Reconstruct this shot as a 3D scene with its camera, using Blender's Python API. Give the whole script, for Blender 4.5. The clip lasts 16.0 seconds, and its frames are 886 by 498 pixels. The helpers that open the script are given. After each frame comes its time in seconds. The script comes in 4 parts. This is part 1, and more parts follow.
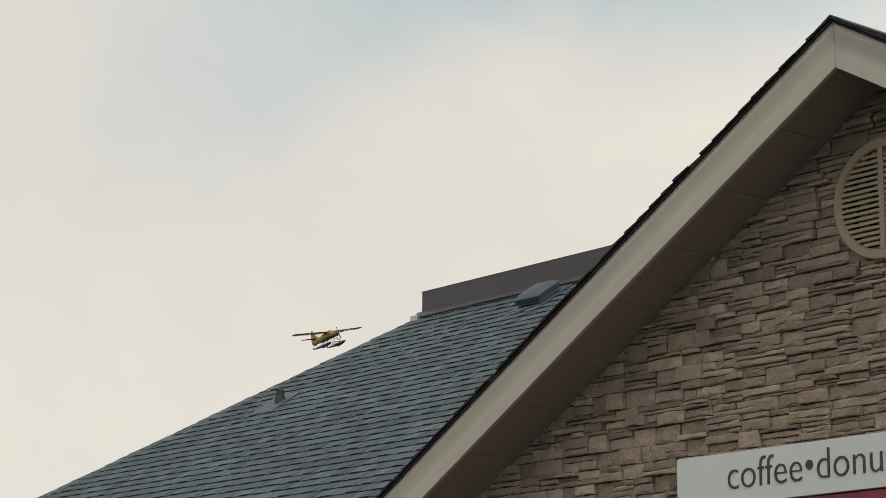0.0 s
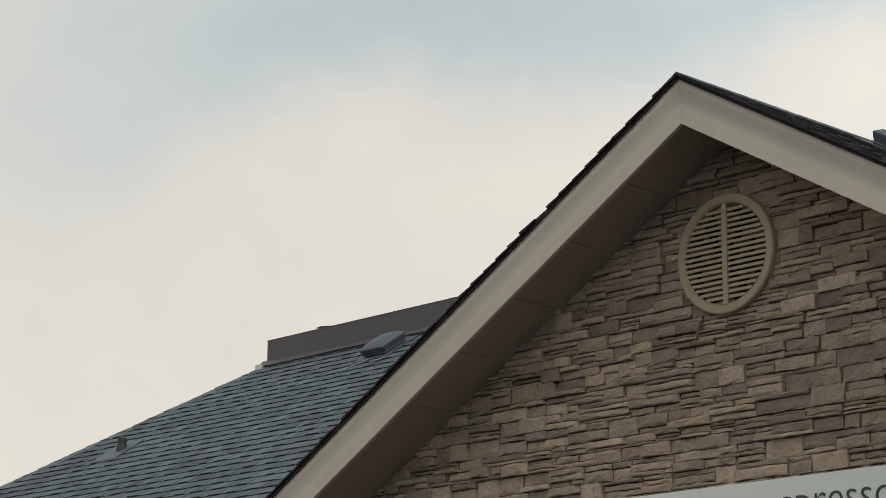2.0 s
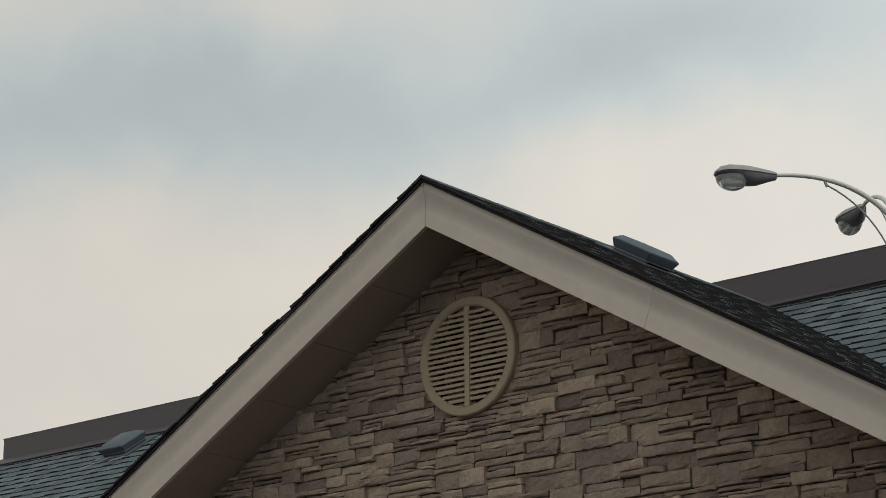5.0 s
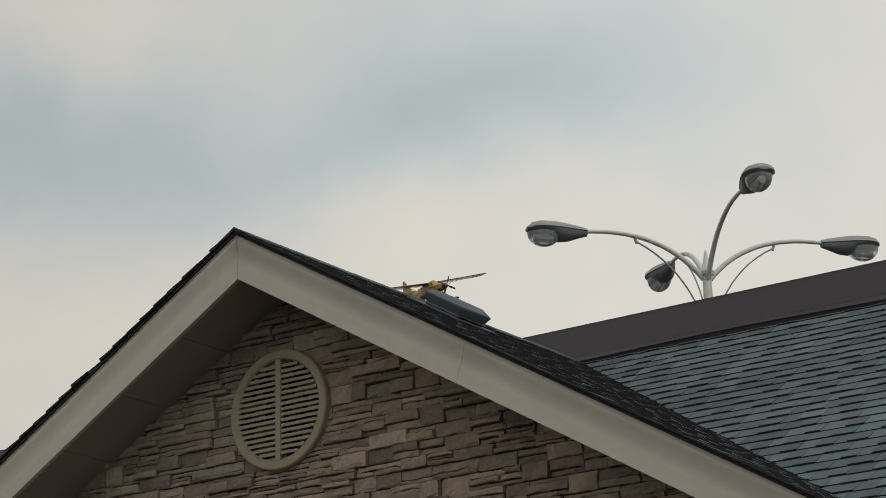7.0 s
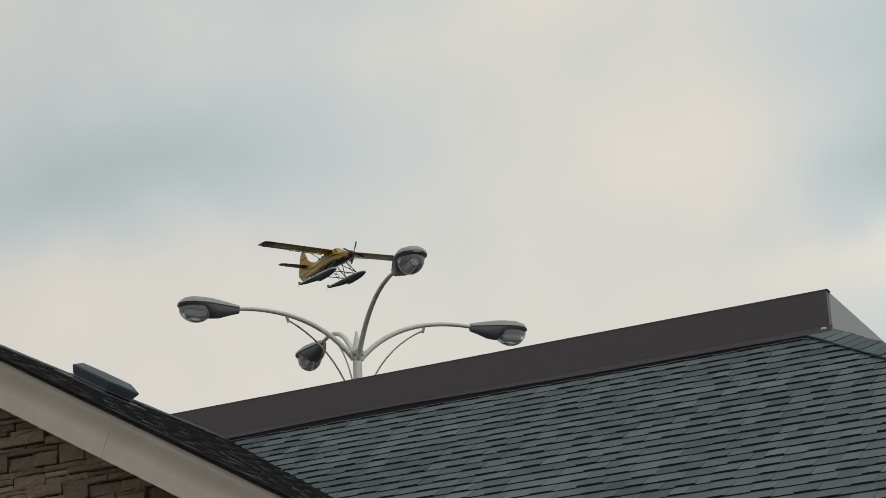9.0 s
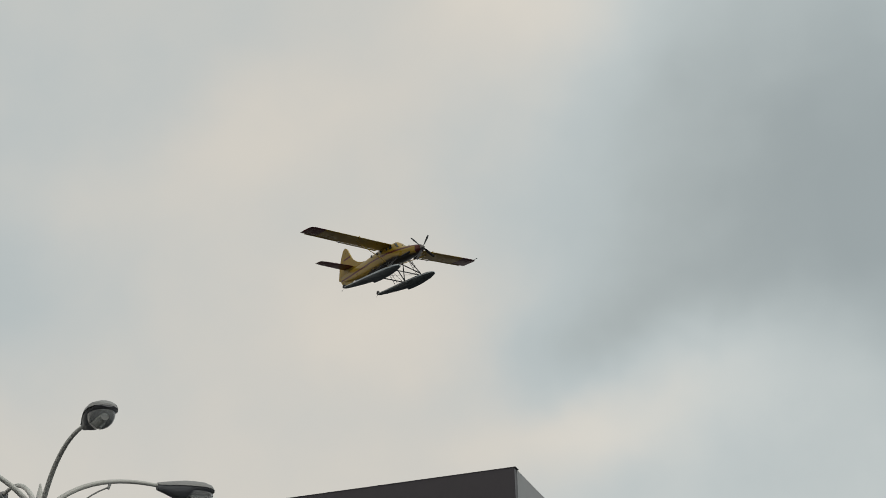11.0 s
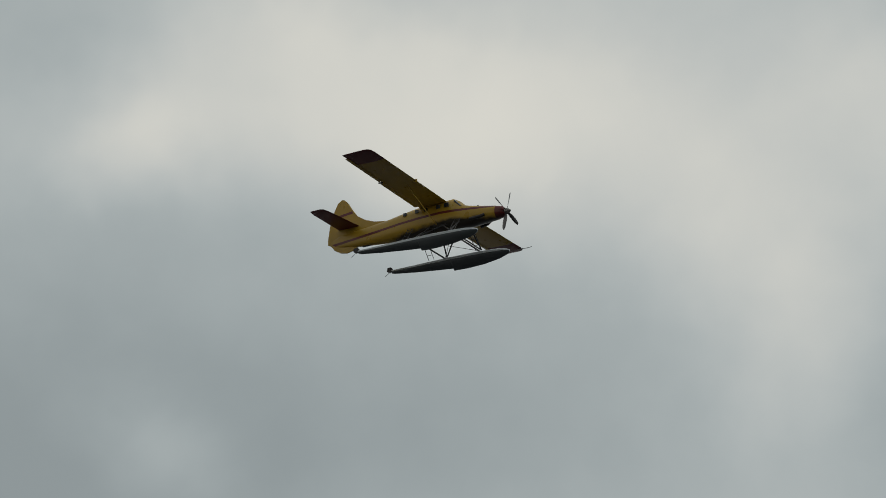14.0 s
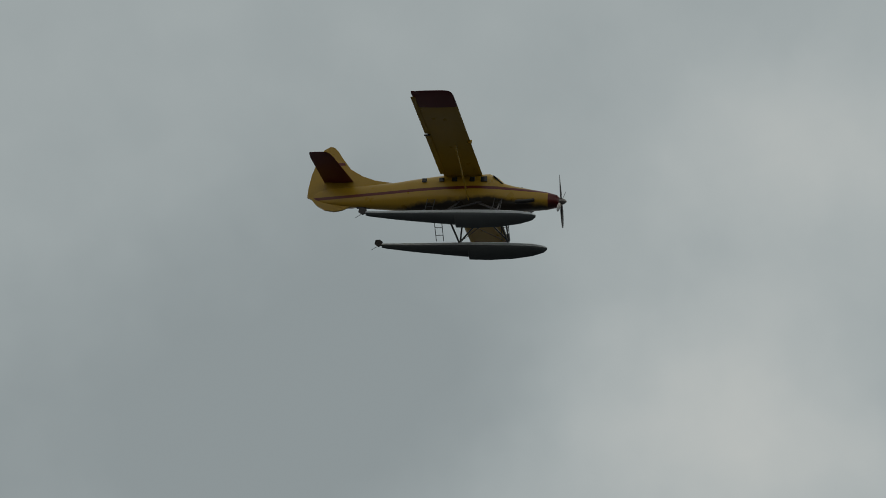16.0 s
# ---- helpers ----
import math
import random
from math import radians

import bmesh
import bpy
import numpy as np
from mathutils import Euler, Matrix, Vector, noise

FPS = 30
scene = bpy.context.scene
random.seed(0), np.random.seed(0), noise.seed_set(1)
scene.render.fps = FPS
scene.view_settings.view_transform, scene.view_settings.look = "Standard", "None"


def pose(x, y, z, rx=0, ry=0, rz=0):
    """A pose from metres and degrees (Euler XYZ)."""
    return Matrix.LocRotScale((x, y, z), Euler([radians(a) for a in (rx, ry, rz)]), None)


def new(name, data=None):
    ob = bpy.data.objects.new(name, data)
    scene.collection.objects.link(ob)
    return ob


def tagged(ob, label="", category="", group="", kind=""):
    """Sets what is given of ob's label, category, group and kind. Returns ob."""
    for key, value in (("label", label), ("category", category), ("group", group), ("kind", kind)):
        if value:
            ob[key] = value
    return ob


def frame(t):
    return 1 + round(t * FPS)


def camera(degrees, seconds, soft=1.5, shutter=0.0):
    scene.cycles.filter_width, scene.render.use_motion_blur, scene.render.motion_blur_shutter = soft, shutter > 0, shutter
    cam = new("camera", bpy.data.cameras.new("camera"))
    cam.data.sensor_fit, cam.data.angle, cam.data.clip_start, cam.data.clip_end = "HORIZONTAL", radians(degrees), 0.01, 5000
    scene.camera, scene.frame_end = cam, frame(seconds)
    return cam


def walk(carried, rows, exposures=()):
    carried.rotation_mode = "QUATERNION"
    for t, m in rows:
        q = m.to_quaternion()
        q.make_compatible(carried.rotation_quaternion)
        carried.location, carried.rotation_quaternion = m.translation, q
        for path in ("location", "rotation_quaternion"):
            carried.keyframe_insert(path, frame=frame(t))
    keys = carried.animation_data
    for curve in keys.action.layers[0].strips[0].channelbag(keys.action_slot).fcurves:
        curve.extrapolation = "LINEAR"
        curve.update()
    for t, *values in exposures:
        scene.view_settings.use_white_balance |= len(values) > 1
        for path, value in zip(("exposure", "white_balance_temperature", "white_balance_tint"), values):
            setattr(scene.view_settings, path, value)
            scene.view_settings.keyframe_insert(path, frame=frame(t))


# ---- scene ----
# ---------------------------------------------------------------- camera
EYE = (0.0, 0.0, 1.6)


def aim(turn, tilt, roll):
    """The camera's pose on its spot: turn to the left of +y, tilt up, lean."""
    return pose(*EYE, 0, 0, turn) @ pose(0, 0, 0, 90 + tilt, 0, 0) @ pose(0, 0, 0, 0, 0, roll)


AIMS = [
    (0.0, 50.33, 13.06, 0.62),
    (0.5, 49.34, 13.25, 0.56),
    (1.0, 48.37, 13.55, 0.53),
    (1.5, 47.41, 13.93, 0.55),
    (2.0, 46.38, 14.36, 0.55),
    (2.5, 45.24, 14.79, 0.48),
    (3.0, 44.04, 15.21, 0.33),
    (3.5, 42.83, 15.64, 0.18),
    (4.0, 41.69, 16.09, -0.06),
    (4.2, 41.28, 16.26, -0.11),
    (6.3, 36.95, 17.79, -1.11),
    (6.5, 36.44, 17.90, -1.22),
    (7.0, 34.75, 18.17, -1.39),
    (7.5, 32.68, 18.53, -1.69),
    (8.0, 30.28, 18.93, -2.01),
    (8.5, 27.85, 19.34, -2.40),
    (9.0, 25.47, 19.82, -2.66),
    (9.5, 23.21, 20.43, -2.87),
    (10.0, 21.24, 21.28, -2.77),
    (10.2, 20.48, 21.71, -2.64),
    (12.3, 9.10, 26.89, -1.90),
    (12.5, 7.40, 27.35, -1.88),
    (13.0, 2.63, 28.41, -1.83),
    (13.5, -2.81, 29.30, -1.78),
    (14.0, -9.13, 29.72, -1.73),
    (14.5, -16.27, 30.54, -1.68),
    (15.0, -24.19, 31.58, -1.63),
    (15.5, -32.86, 32.07, -1.58),
    (16.0, -41.79, 32.86, -1.53),
]
STOPS = [(0.0, 0.0), (2.5, -0.02), (4.2, -0.12), (6.5, -0.30), (10.2, -0.32), (12.3, -0.75), (14.0, -0.75), (16.0, -0.82)]
cam = camera(22.0, 16.0, soft=0.9)
walk(cam, [(t, aim(a, b, c)) for t, a, b, c in AIMS], STOPS)

# ---------------------------------------------------------------- sky and sun
SUN_TURN, SUN_HEIGHT = 66.0, 46.0


def make_sky():
    world = bpy.data.worlds.new("sky")
    scene.world = world
    world.use_nodes = True
    nt = world.node_tree
    nt.nodes.clear()

    def node(kind, **inputs):
        n = nt.nodes.new(kind)
        for k, v in inputs.items():
            n.inputs[int(k[1:])].default_value = v
        return n

    def math_node(op, a, b=None, c=None):
        n = nt.nodes.new("ShaderNodeMath")
        n.operation = op
        for i, v in enumerate((a, b, c)):
            if v is None:
                continue
            if isinstance(v, (int, float)):
                n.inputs[i].default_value = v
            else:
                nt.links.new(v, n.inputs[i])
        return n.outputs[0]

    coord = nt.nodes.new("ShaderNodeTexCoord")
    # slow wisps bend the cloud banks
    bend = nt.nodes.new("ShaderNodeTexNoise")
    bend.inputs["Scale"].default_value = 7.0
    bend.inputs["Detail"].default_value = 4.0
    bend.inputs["Roughness"].default_value = 0.55
    nt.links.new(coord.outputs["Generated"], bend.inputs["Vector"])
    sep = nt.nodes.new("ShaderNodeSeparateXYZ")
    nt.links.new(coord.outputs["Generated"], sep.inputs[0])
    turn = math_node("MULTIPLY", math_node("ARCTAN2", math_node("MULTIPLY", sep.outputs[0], -1.0), sep.outputs[1]), 57.2958)
    tilt = math_node("MULTIPLY", math_node("ARCSINE", sep.outputs[2]), 57.2958)
    sepb = nt.nodes.new("ShaderNodeSeparateColor")
    nt.links.new(bend.outputs["Color"], sepb.inputs[0])
    turn = math_node("ADD", turn, math_node("MULTIPLY", math_node("SUBTRACT", sepb.outputs[0], 0.5), 6.0))
    tilt = math_node("ADD", tilt, math_node("MULTIPLY", math_node("SUBTRACT", sepb.outputs[1], 0.5), 5.0))
    # cover brightens towards the low western sky and thins out to grey overhead
    low = math_node("MULTIPLY", math_node("SUBTRACT", 24.0, tilt), 0.012)
    low = math_node("MINIMUM", math_node("MAXIMUM", low, -0.06), 0.17)
    west = nt.nodes.new("ShaderNodeMapRange")
    west.interpolation_type = "SMOOTHSTEP"
    west.inputs[1].default_value, west.inputs[2].default_value = 4.0, 24.0
    west.inputs[3].default_value, west.inputs[4].default_value = 0.28, 0.62
    nt.links.new(turn, west.inputs[0])
    field = math_node("ADD", west.outputs[0], low)
    for at, up, wide, high, lean, gain in WESTERN_BANKS + MIDDLE_BANKS + EASTERN_BANKS:
        ct, st = math.cos(radians(lean)), math.sin(radians(lean))
        dx, dy = math_node("SUBTRACT", turn, at), math_node("SUBTRACT", tilt, up)
        px = math_node("ADD", math_node("MULTIPLY", dx, ct / wide), math_node("MULTIPLY", dy, st / wide))
        py = math_node("ADD", math_node("MULTIPLY", dx, -st / high), math_node("MULTIPLY", dy, ct / high))
        r2 = math_node("ADD", math_node("MULTIPLY", px, px), math_node("MULTIPLY", py, py))
        g = math_node("POWER", 2.71828, math_node("MULTIPLY", r2, -1.0))
        field = math_node("MULTIPLY_ADD", g, gain, field)
    wisp = nt.nodes.new("ShaderNodeTexNoise")
    wisp.inputs["Scale"].default_value = 16.0
    wisp.inputs["Detail"].default_value = 5.0
    wisp.inputs["Roughness"].default_value = 0.5
    nt.links.new(coord.outputs["Generated"], wisp.inputs["Vector"])
    field = math_node("ADD", field, math_node("MULTIPLY", math_node("SUBTRACT", wisp.outputs["Fac"], 0.5), 0.16))
    mottle = nt.nodes.new("ShaderNodeTexNoise")
    mottle.inputs["Scale"].default_value = 34.0
    mottle.inputs["Detail"].default_value = 6.0
    nt.links.new(coord.outputs["Generated"], mottle.inputs["Vector"])
    field = math_node("ADD", field, math_node("MULTIPLY", math_node("SUBTRACT", mottle.outputs["Fac"], 0.5), 0.07))
    def cover(cols):
        ramp = nt.nodes.new("ShaderNodeValToRGB")
        ramp.color_ramp.interpolation = "B_SPLINE"
        el = ramp.color_ramp.elements
        while len(el) < len(cols):
            el.new(0.5)
        for e, (p, c) in zip(el, cols):
            e.position, e.color = p, (*c, 1)
        nt.links.new(field, ramp.inputs[0])
        return ramp.outputs[0]

    western = cover([(0.0, (0.30, 0.334, 0.336)), (0.25, (0.462, 0.508, 0.503)), (0.45, (0.542, 0.610, 0.622)),
                     (0.63, (0.70, 0.69, 0.643)), (0.8, (0.805, 0.747, 0.656)), (1.0, (0.92, 0.86, 0.74))])
    eastern = cover([(0.0, (0.305, 0.348, 0.356)), (0.28, (0.452, 0.505, 0.508)), (0.48, (0.60, 0.628, 0.610)),
                     (0.68, (0.75, 0.748, 0.690)), (1.0, (0.90, 0.87, 0.775))])
    clear = nt.nodes.new("ShaderNodeTexSky")
    clear.sky_type, clear.sun_disc = "NISHITA", False
    clear.sun_elevation, clear.sun_rotation = radians(SUN_HEIGHT), radians(180 - SUN_TURN)
    b1 = node("ShaderNodeBackground")
    nt.links.new(clear.outputs[0], b1.inputs[0])
    b1.inputs[1].default_value = 0.1
    b2 = node("ShaderNodeBackground")
    # the eastern cover is a more even grey than the low western sky
    side = nt.nodes.new("ShaderNodeMapRange")
    side.interpolation_type = "SMOOTHSTEP"
    side.inputs[1].default_value, side.inputs[2].default_value = 2.0, 16.0
    side.inputs[3].default_value, side.inputs[4].default_value = 1.0, 0.0
    nt.links.new(turn, side.inputs[0])
    cast = nt.nodes.new("ShaderNodeMix")
    cast.data_type = "RGBA"
    nt.links.new(side.outputs[0], cast.inputs[0])
    nt.links.new(western, cast.inputs[6])
    nt.links.new(eastern, cast.inputs[7])
    nt.links.new(cast.outputs[2], b2.inputs[0])
    # the thinner cover to the east lets more light through
    gain = 1.0
    for a, c, g in ((48.0, 28.0, 0.20), (20.0, 2.0, 0.24)):
        east = nt.nodes.new("ShaderNodeMapRange")
        east.interpolation_type = "SMOOTHSTEP"
        east.inputs[1].default_value, east.inputs[2].default_value = c, a
        east.inputs[3].default_value, east.inputs[4].default_value = g, 0.0
        nt.links.new(turn, east.inputs[0])
        gain = math_node("ADD", east.outputs[0], gain)
    nt.links.new(gain, b2.inputs[1])
    mix = nt.nodes.new("ShaderNodeMixShader")
    mix.inputs[0].default_value = 0.96
    nt.links.new(b1.outputs[0], mix.inputs[1])
    nt.links.new(b2.outputs[0], mix.inputs[2])
    out = nt.nodes.new("ShaderNodeOutputWorld")
    nt.links.new(mix.outputs[0], out.inputs[0])


# cloud banks: turn, height, half widths, lean, brightness
WESTERN_BANKS = [
    (47.6, 20.3, 7.4, 2.1, -8, -0.31), (56.0, 17.0, 4.5, 1.6, -18, -0.12), (42.5, 20.8, 3.5, 1.2, 10, -0.08),
    (33.0, 22.1, 5.2, 2.3, 6, -0.25), (36.3, 20.7, 4.5, 1.4, -12, -0.15), (45.0, 23.6, 5.0, 1.8, 0, 0.14),
    (45.5, 16.6, 9.0, 2.0, 4, 0.10), (35.5, 18.0, 5.5, 1.1, -6, 0.06), (28.0, 22.4, 4.0, 1.6, 0, -0.05),
    (23.0, 26.0, 3.4, 1.4, -10, 0.12), (28.0, 27.0, 6.0, 2.5, 0, -0.06),
]
MIDDLE_BANKS = [
    (11.4, 21.6, 5.4, 1.3, -10, -0.14), (19.0, 21.8, 4.2, 1.7, 0, 0.12), (12.4, 19.0, 5.6, 1.3, -6, 0.20),
    (14.0, 29.9, 3.8, 1.9, 8, 0.26), (18.0, 27.4, 5.0, 3.4, 0, 0.14), (18.0, 22.8, 3.0, 2.0, 0, 0.08),
    (6.0, 25.0, 4.5, 2.5, 0, -0.08), (-0.8, 25.0, 2.6, 1.1, 0, 0.26), (4.0, 23.6, 9.0, 3.0, 0, -0.20),
    (-4.0, 25.4, 9.0, 2.6, 0, -0.18), (9.0, 32.8, 6.5, 2.4, 0, 0.20), (-0.5, 32.8, 3.2, 1.6, -10, 0.34),
]
EASTERN_BANKS = [
    (-9.0, 33.2, 6.6, 2.7, 8, 0.44), (-18.6, 28.0, 2.9, 3.6, -30, 0.26), (-22.0, 32.6, 3.0, 2.4, 0, 0.28),
    (-15.0, 31.8, 6.5, 3.2, 16, 0.22), (-25.6, 25.8, 4.5, 2.5, 0, -0.22), (-25.0, 30.0, 3.2, 2.4, 0, 0.26),
    (-34.0, 29.0, 7.0, 3.2, -12, -0.20), (-39.0, 29.2, 7.0, 2.8, -6, -0.18), (-40.0, 33.0, 4.0, 3.0, 0, -0.10),
    (-49.5, 28.4, 5.5, 2.8, 15, 0.26), (-53.0, 34.5, 4.5, 3.0, 0, 0.18), (-5.0, 35.8, 4.5, 1.8, 0, 0.20), (-17.0, 35.6, 5.0, 2.0, 0, 0.16), (-37.0, 26.5, 5.0, 2.0, 0, -0.10),
]
make_sky()
sun = new("sun", bpy.data.lights.new("sun", "SUN"))
sun.data.energy, sun.data.angle, sun.data.color = 1.0, radians(14), (1.0, 0.91, 0.79)
sun.matrix_world = pose(0, 0, 60, 90 - SUN_HEIGHT, 0, SUN_TURN)


# ---------------------------------------------------------------- materials
def material(name, color, rough=0.7, metal=0.0, vary=0.15, scale=3.0, fine=40.0, bump=0.2, bump_size=0.004, per_piece=0.0, island=False, specular=0.5, colors=None):
    m = bpy.data.materials.new(name)
    m.use_nodes = True
    nt = m.node_tree
    b = nt.nodes["Principled BSDF"]
    b.inputs["Roughness"].default_value, b.inputs["Metallic"].default_value = rough, metal
    b.inputs["Specular IOR Level"].default_value = specular
    tc = nt.nodes.new("ShaderNodeTexCoord")
    big, small = nt.nodes.new("ShaderNodeTexNoise"), nt.nodes.new("ShaderNodeTexNoise")
    for n, s in ((big, scale), (small, fine)):
        n.inputs["Scale"].default_value, n.inputs["Detail"].default_value = s, 5.0
        nt.links.new(tc.outputs["Object"], n.inputs["Vector"])

    def mm(op, a, b_):
        n = nt.nodes.new("ShaderNodeMath")
        n.operation = op
        for i, v in enumerate((a, b_)):
            if isinstance(v, (int, float)):
                n.inputs[i].default_value = v
            else:
                nt.links.new(v, n.inputs[i])
        return n.outputs[0]

    value = mm("ADD", mm("MULTIPLY", mm("SUBTRACT", big.outputs["Fac"], 0.5), vary * 2), mm("MULTIPLY", mm("SUBTRACT", small.outputs["Fac"], 0.5), vary * 1.4))
    rand = None
    if per_piece:
        if island:
            g = nt.nodes.new("ShaderNodeNewGeometry")
            rand = g.outputs["Random Per Island"]
        else:
            g = nt.nodes.new("ShaderNodeObjectInfo")
            rand = g.outputs["Random"]
        value = mm("ADD", value, mm("MULTIPLY", mm("SUBTRACT", rand, 0.5), per_piece))
    value = mm("ADD", value, 1.0)
    mix = nt.nodes.new("ShaderNodeVectorMath")
    mix.operation = "SCALE"
    if colors:
        ramp = nt.nodes.new("ShaderNodeValToRGB")
        while len(ramp.color_ramp.elements) < len(colors):
            ramp.color_ramp.elements.new(0.5)
        for i, (e, c) in enumerate(zip(ramp.color_ramp.elements, colors)):
            e.position, e.color = i / (len(colors) - 1), (*c, 1)
        src = rand if rand is not None else big.outputs["Fac"]
        if rand is not None:
            src = mm("FRACT", mm("MULTIPLY", rand, 7.31), 0.0)
        nt.links.new(src, ramp.inputs[0])
        nt.links.new(ramp.outputs[0], mix.inputs[0])
    else:
        mix.inputs[0].default_value = color
    nt.links.new(value, mix.inputs["Scale"])
    nt.links.new(mix.outputs[0], b.inputs["Base Color"])
    nt.links.new(mm("ADD", rough - 0.08, mm("MULTIPLY", big.outputs["Fac"], 0.16)), b.inputs["Roughness"])
    if bump:
        bn = nt.nodes.new("ShaderNodeBump")
        bn.inputs["Strength"].default_value, bn.inputs["Distance"].default_value = bump, bump_size
        nt.links.new(small.outputs["Fac"], bn.inputs["Height"])
        nt.links.new(bn.outputs[0], b.inputs["Normal"])
    return m


STONES = [(0.293, 0.222, 0.165), (0.376, 0.290, 0.214), (0.207, 0.160, 0.131), (0.448, 0.349, 0.258), (0.323, 0.246, 0.182), (0.254, 0.189, 0.154), (0.356, 0.286, 0.221)]
SHINGLES = [(0.078, 0.104, 0.119), (0.105, 0.134, 0.144), (0.086, 0.115, 0.126), (0.123, 0.150, 0.157), (0.095, 0.121, 0.137), (0.071, 0.092, 0.108), (0.110, 0.142, 0.149)]
M = dict(
    stone=material("ledge_stone", (0.24, 0.21, 0.17), 0.9, vary=0.42, scale=9, fine=38, bump=0.8, bump_size=0.014, per_piece=0.30, colors=STONES),
    stone_far=material("ledge_stone_run", (0.24, 0.21, 0.17), 0.9, vary=0.42, scale=9, fine=38, bump=0.8, bump_size=0.014, per_piece=0.30, island=True, colors=STONES),
    mortar=material("mortar_bed", (0.036, 0.032, 0.029), 0.95, vary=0.2),
    shingle=material("asphalt_shingle", (0.11, 0.13, 0.135), 0.9, vary=0.34, scale=1.3, fine=90, bump=0.6, bump_size=0.003, per_piece=0.42, colors=SHINGLES),
    shingle_run=material("asphalt_shingle_run", (0.11, 0.13, 0.135), 0.9, vary=0.34, scale=1.3, fine=90, bump=0.6, bump_size=0.003, per_piece=0.42, island=True, colors=SHINGLES),
    # roof underlay; also black asphalt cuts of shingles with their shadow lines painted in
    underlay_shade=material("underlay_and_edge_shade", (0.024, 0.020, 0.021), 0.95, vary=0.2),
    trim=material("beige_trim_paint", (0.515, 0.458, 0.388), 0.55, vary=0.11, scale=2.2, fine=17, bump=0.08),
    soffit=material("tan_soffit_board", (0.31, 0.245, 0.20), 0.7, vary=0.08, scale=1.5, fine=25, bump=0.1),
    louver=material("cream_louver_plastic", (0.365, 0.295, 0.195), 0.5, vary=0.06, scale=3, fine=25, bump=0.05),
    # near-black that stands in for the shade inside cavities
    dark=material("cavity_shade_black", (0.012, 0.012, 0.012), 0.9, vary=0.1, bump=0),
    parapet=material("brown_coated_metal", (0.060, 0.051, 0.060), 0.40, vary=0.10, scale=0.8, fine=9, bump=0.04),
    parapet_lit=material("lit_grey_coated_metal", (0.30, 0.30, 0.305), 0.45, vary=0.08, scale=1.2, fine=9, bump=0.04),
    flashing=material("galvanised_flashing", (0.5, 0.5, 0.5), 0.4, 0.7, vary=0.15, scale=4, fine=30, bump=0.05),
    drip=material("purple_grey_drip_edge", (0.17, 0.135, 0.15), 0.5, vary=0.1, bump=0),
    vent=material("blue_grey_vent_paint", (0.072, 0.092, 0.112), 0.5, vary=0.12, scale=4, fine=50, bump=0.1),
    pipe=material("black_pipe_boot", (0.03, 0.03, 0.032), 0.6, vary=0.2),
    sign=material("white_sign_panel", (0.66, 0.69, 0.66), 0.35, vary=0.03, scale=2, fine=20, bump=0.02),
    letter=material("charcoal_sign_letter", (0.035, 0.04, 0.045), 0.5, vary=0.05, bump=0),
    red=material("magenta_red_band", (0.30, 0.02, 0.055), 0.4, vary=0.08, bump=0.02),
    render=material("plain_wall_render", (0.32, 0.28, 0.23), 0.9, vary=0.15),
    asphalt=material("worn_asphalt", (0.05, 0.05, 0.052), 0.92, vary=0.3, scale=0.15, fine=30, bump=0.5),
    deck=material("flat_roof_membrane", (0.2, 0.2, 0.2), 0.85, vary=0.2),
    glass=None,
    pole=material("white_painted_steel", (0.62, 0.62, 0.58), 0.45, vary=0.10, scale=3, fine=40, bump=0.05),
    hood=material("grey_cast_hood", (0.16, 0.165, 0.18), 0.55, 0.05, vary=0.12, scale=6, fine=40, bump=0.08),
    hood_top=material("weathered_pale_hood_top", (0.33, 0.33, 0.325), 0.6, 0.0, vary=0.15, scale=6, fine=40, bump=0.08),
    wire=material("grey_brace_rod", (0.32, 0.32, 0.31), 0.5, 0.3, vary=0.1, bump=0),
    yellow=material("yellow_aircraft_paint", (0.40, 0.25, 0.020), 0.30, vary=0.10, scale=1.2, fine=12, bump=0.03),
    maroon=material("maroon_aircraft_paint", (0.13, 0.016, 0.022), 0.35, vary=0.12, scale=1.5, fine=12, bump=0.03),
    black=material("black_aircraft_paint", (0.014, 0.013, 0.013), 0.4, vary=0.1, bump=0),
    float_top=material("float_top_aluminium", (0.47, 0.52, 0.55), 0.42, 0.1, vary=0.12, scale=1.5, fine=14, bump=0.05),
    float_low_shaded=material("shaded_float_aluminium", (0.06, 0.075, 0.083), 0.55, 0.1, vary=0.15, scale=1.5, fine=14, bump=0.05),
    strut=material("dark_strut_metal", (0.032, 0.032, 0.034), 0.6, 0.1, vary=0.1, bump=0),
    spinner=material("bare_metal_spinner", (0.22, 0.21, 0.20), 0.35, 0.6, vary=0.08, bump=0),
    cockpit=material("tinted_cockpit_glazing", (0.02, 0.024, 0.028), 0.12, vary=0.05, bump=0),
)
lens = bpy.data.materials.new("clear_lamp_lens")
lens.use_nodes = True
lb = lens.node_tree.nodes["Principled BSDF"]
lb.inputs["Base Color"].default_value = (0.82, 0.84, 0.84, 1)
lb.inputs["Roughness"].default_value, lb.inputs["Transmission Weight"].default_value, lb.inputs["IOR"].default_value = 0.22, 0.75, 1.35
M["glass"] = lens


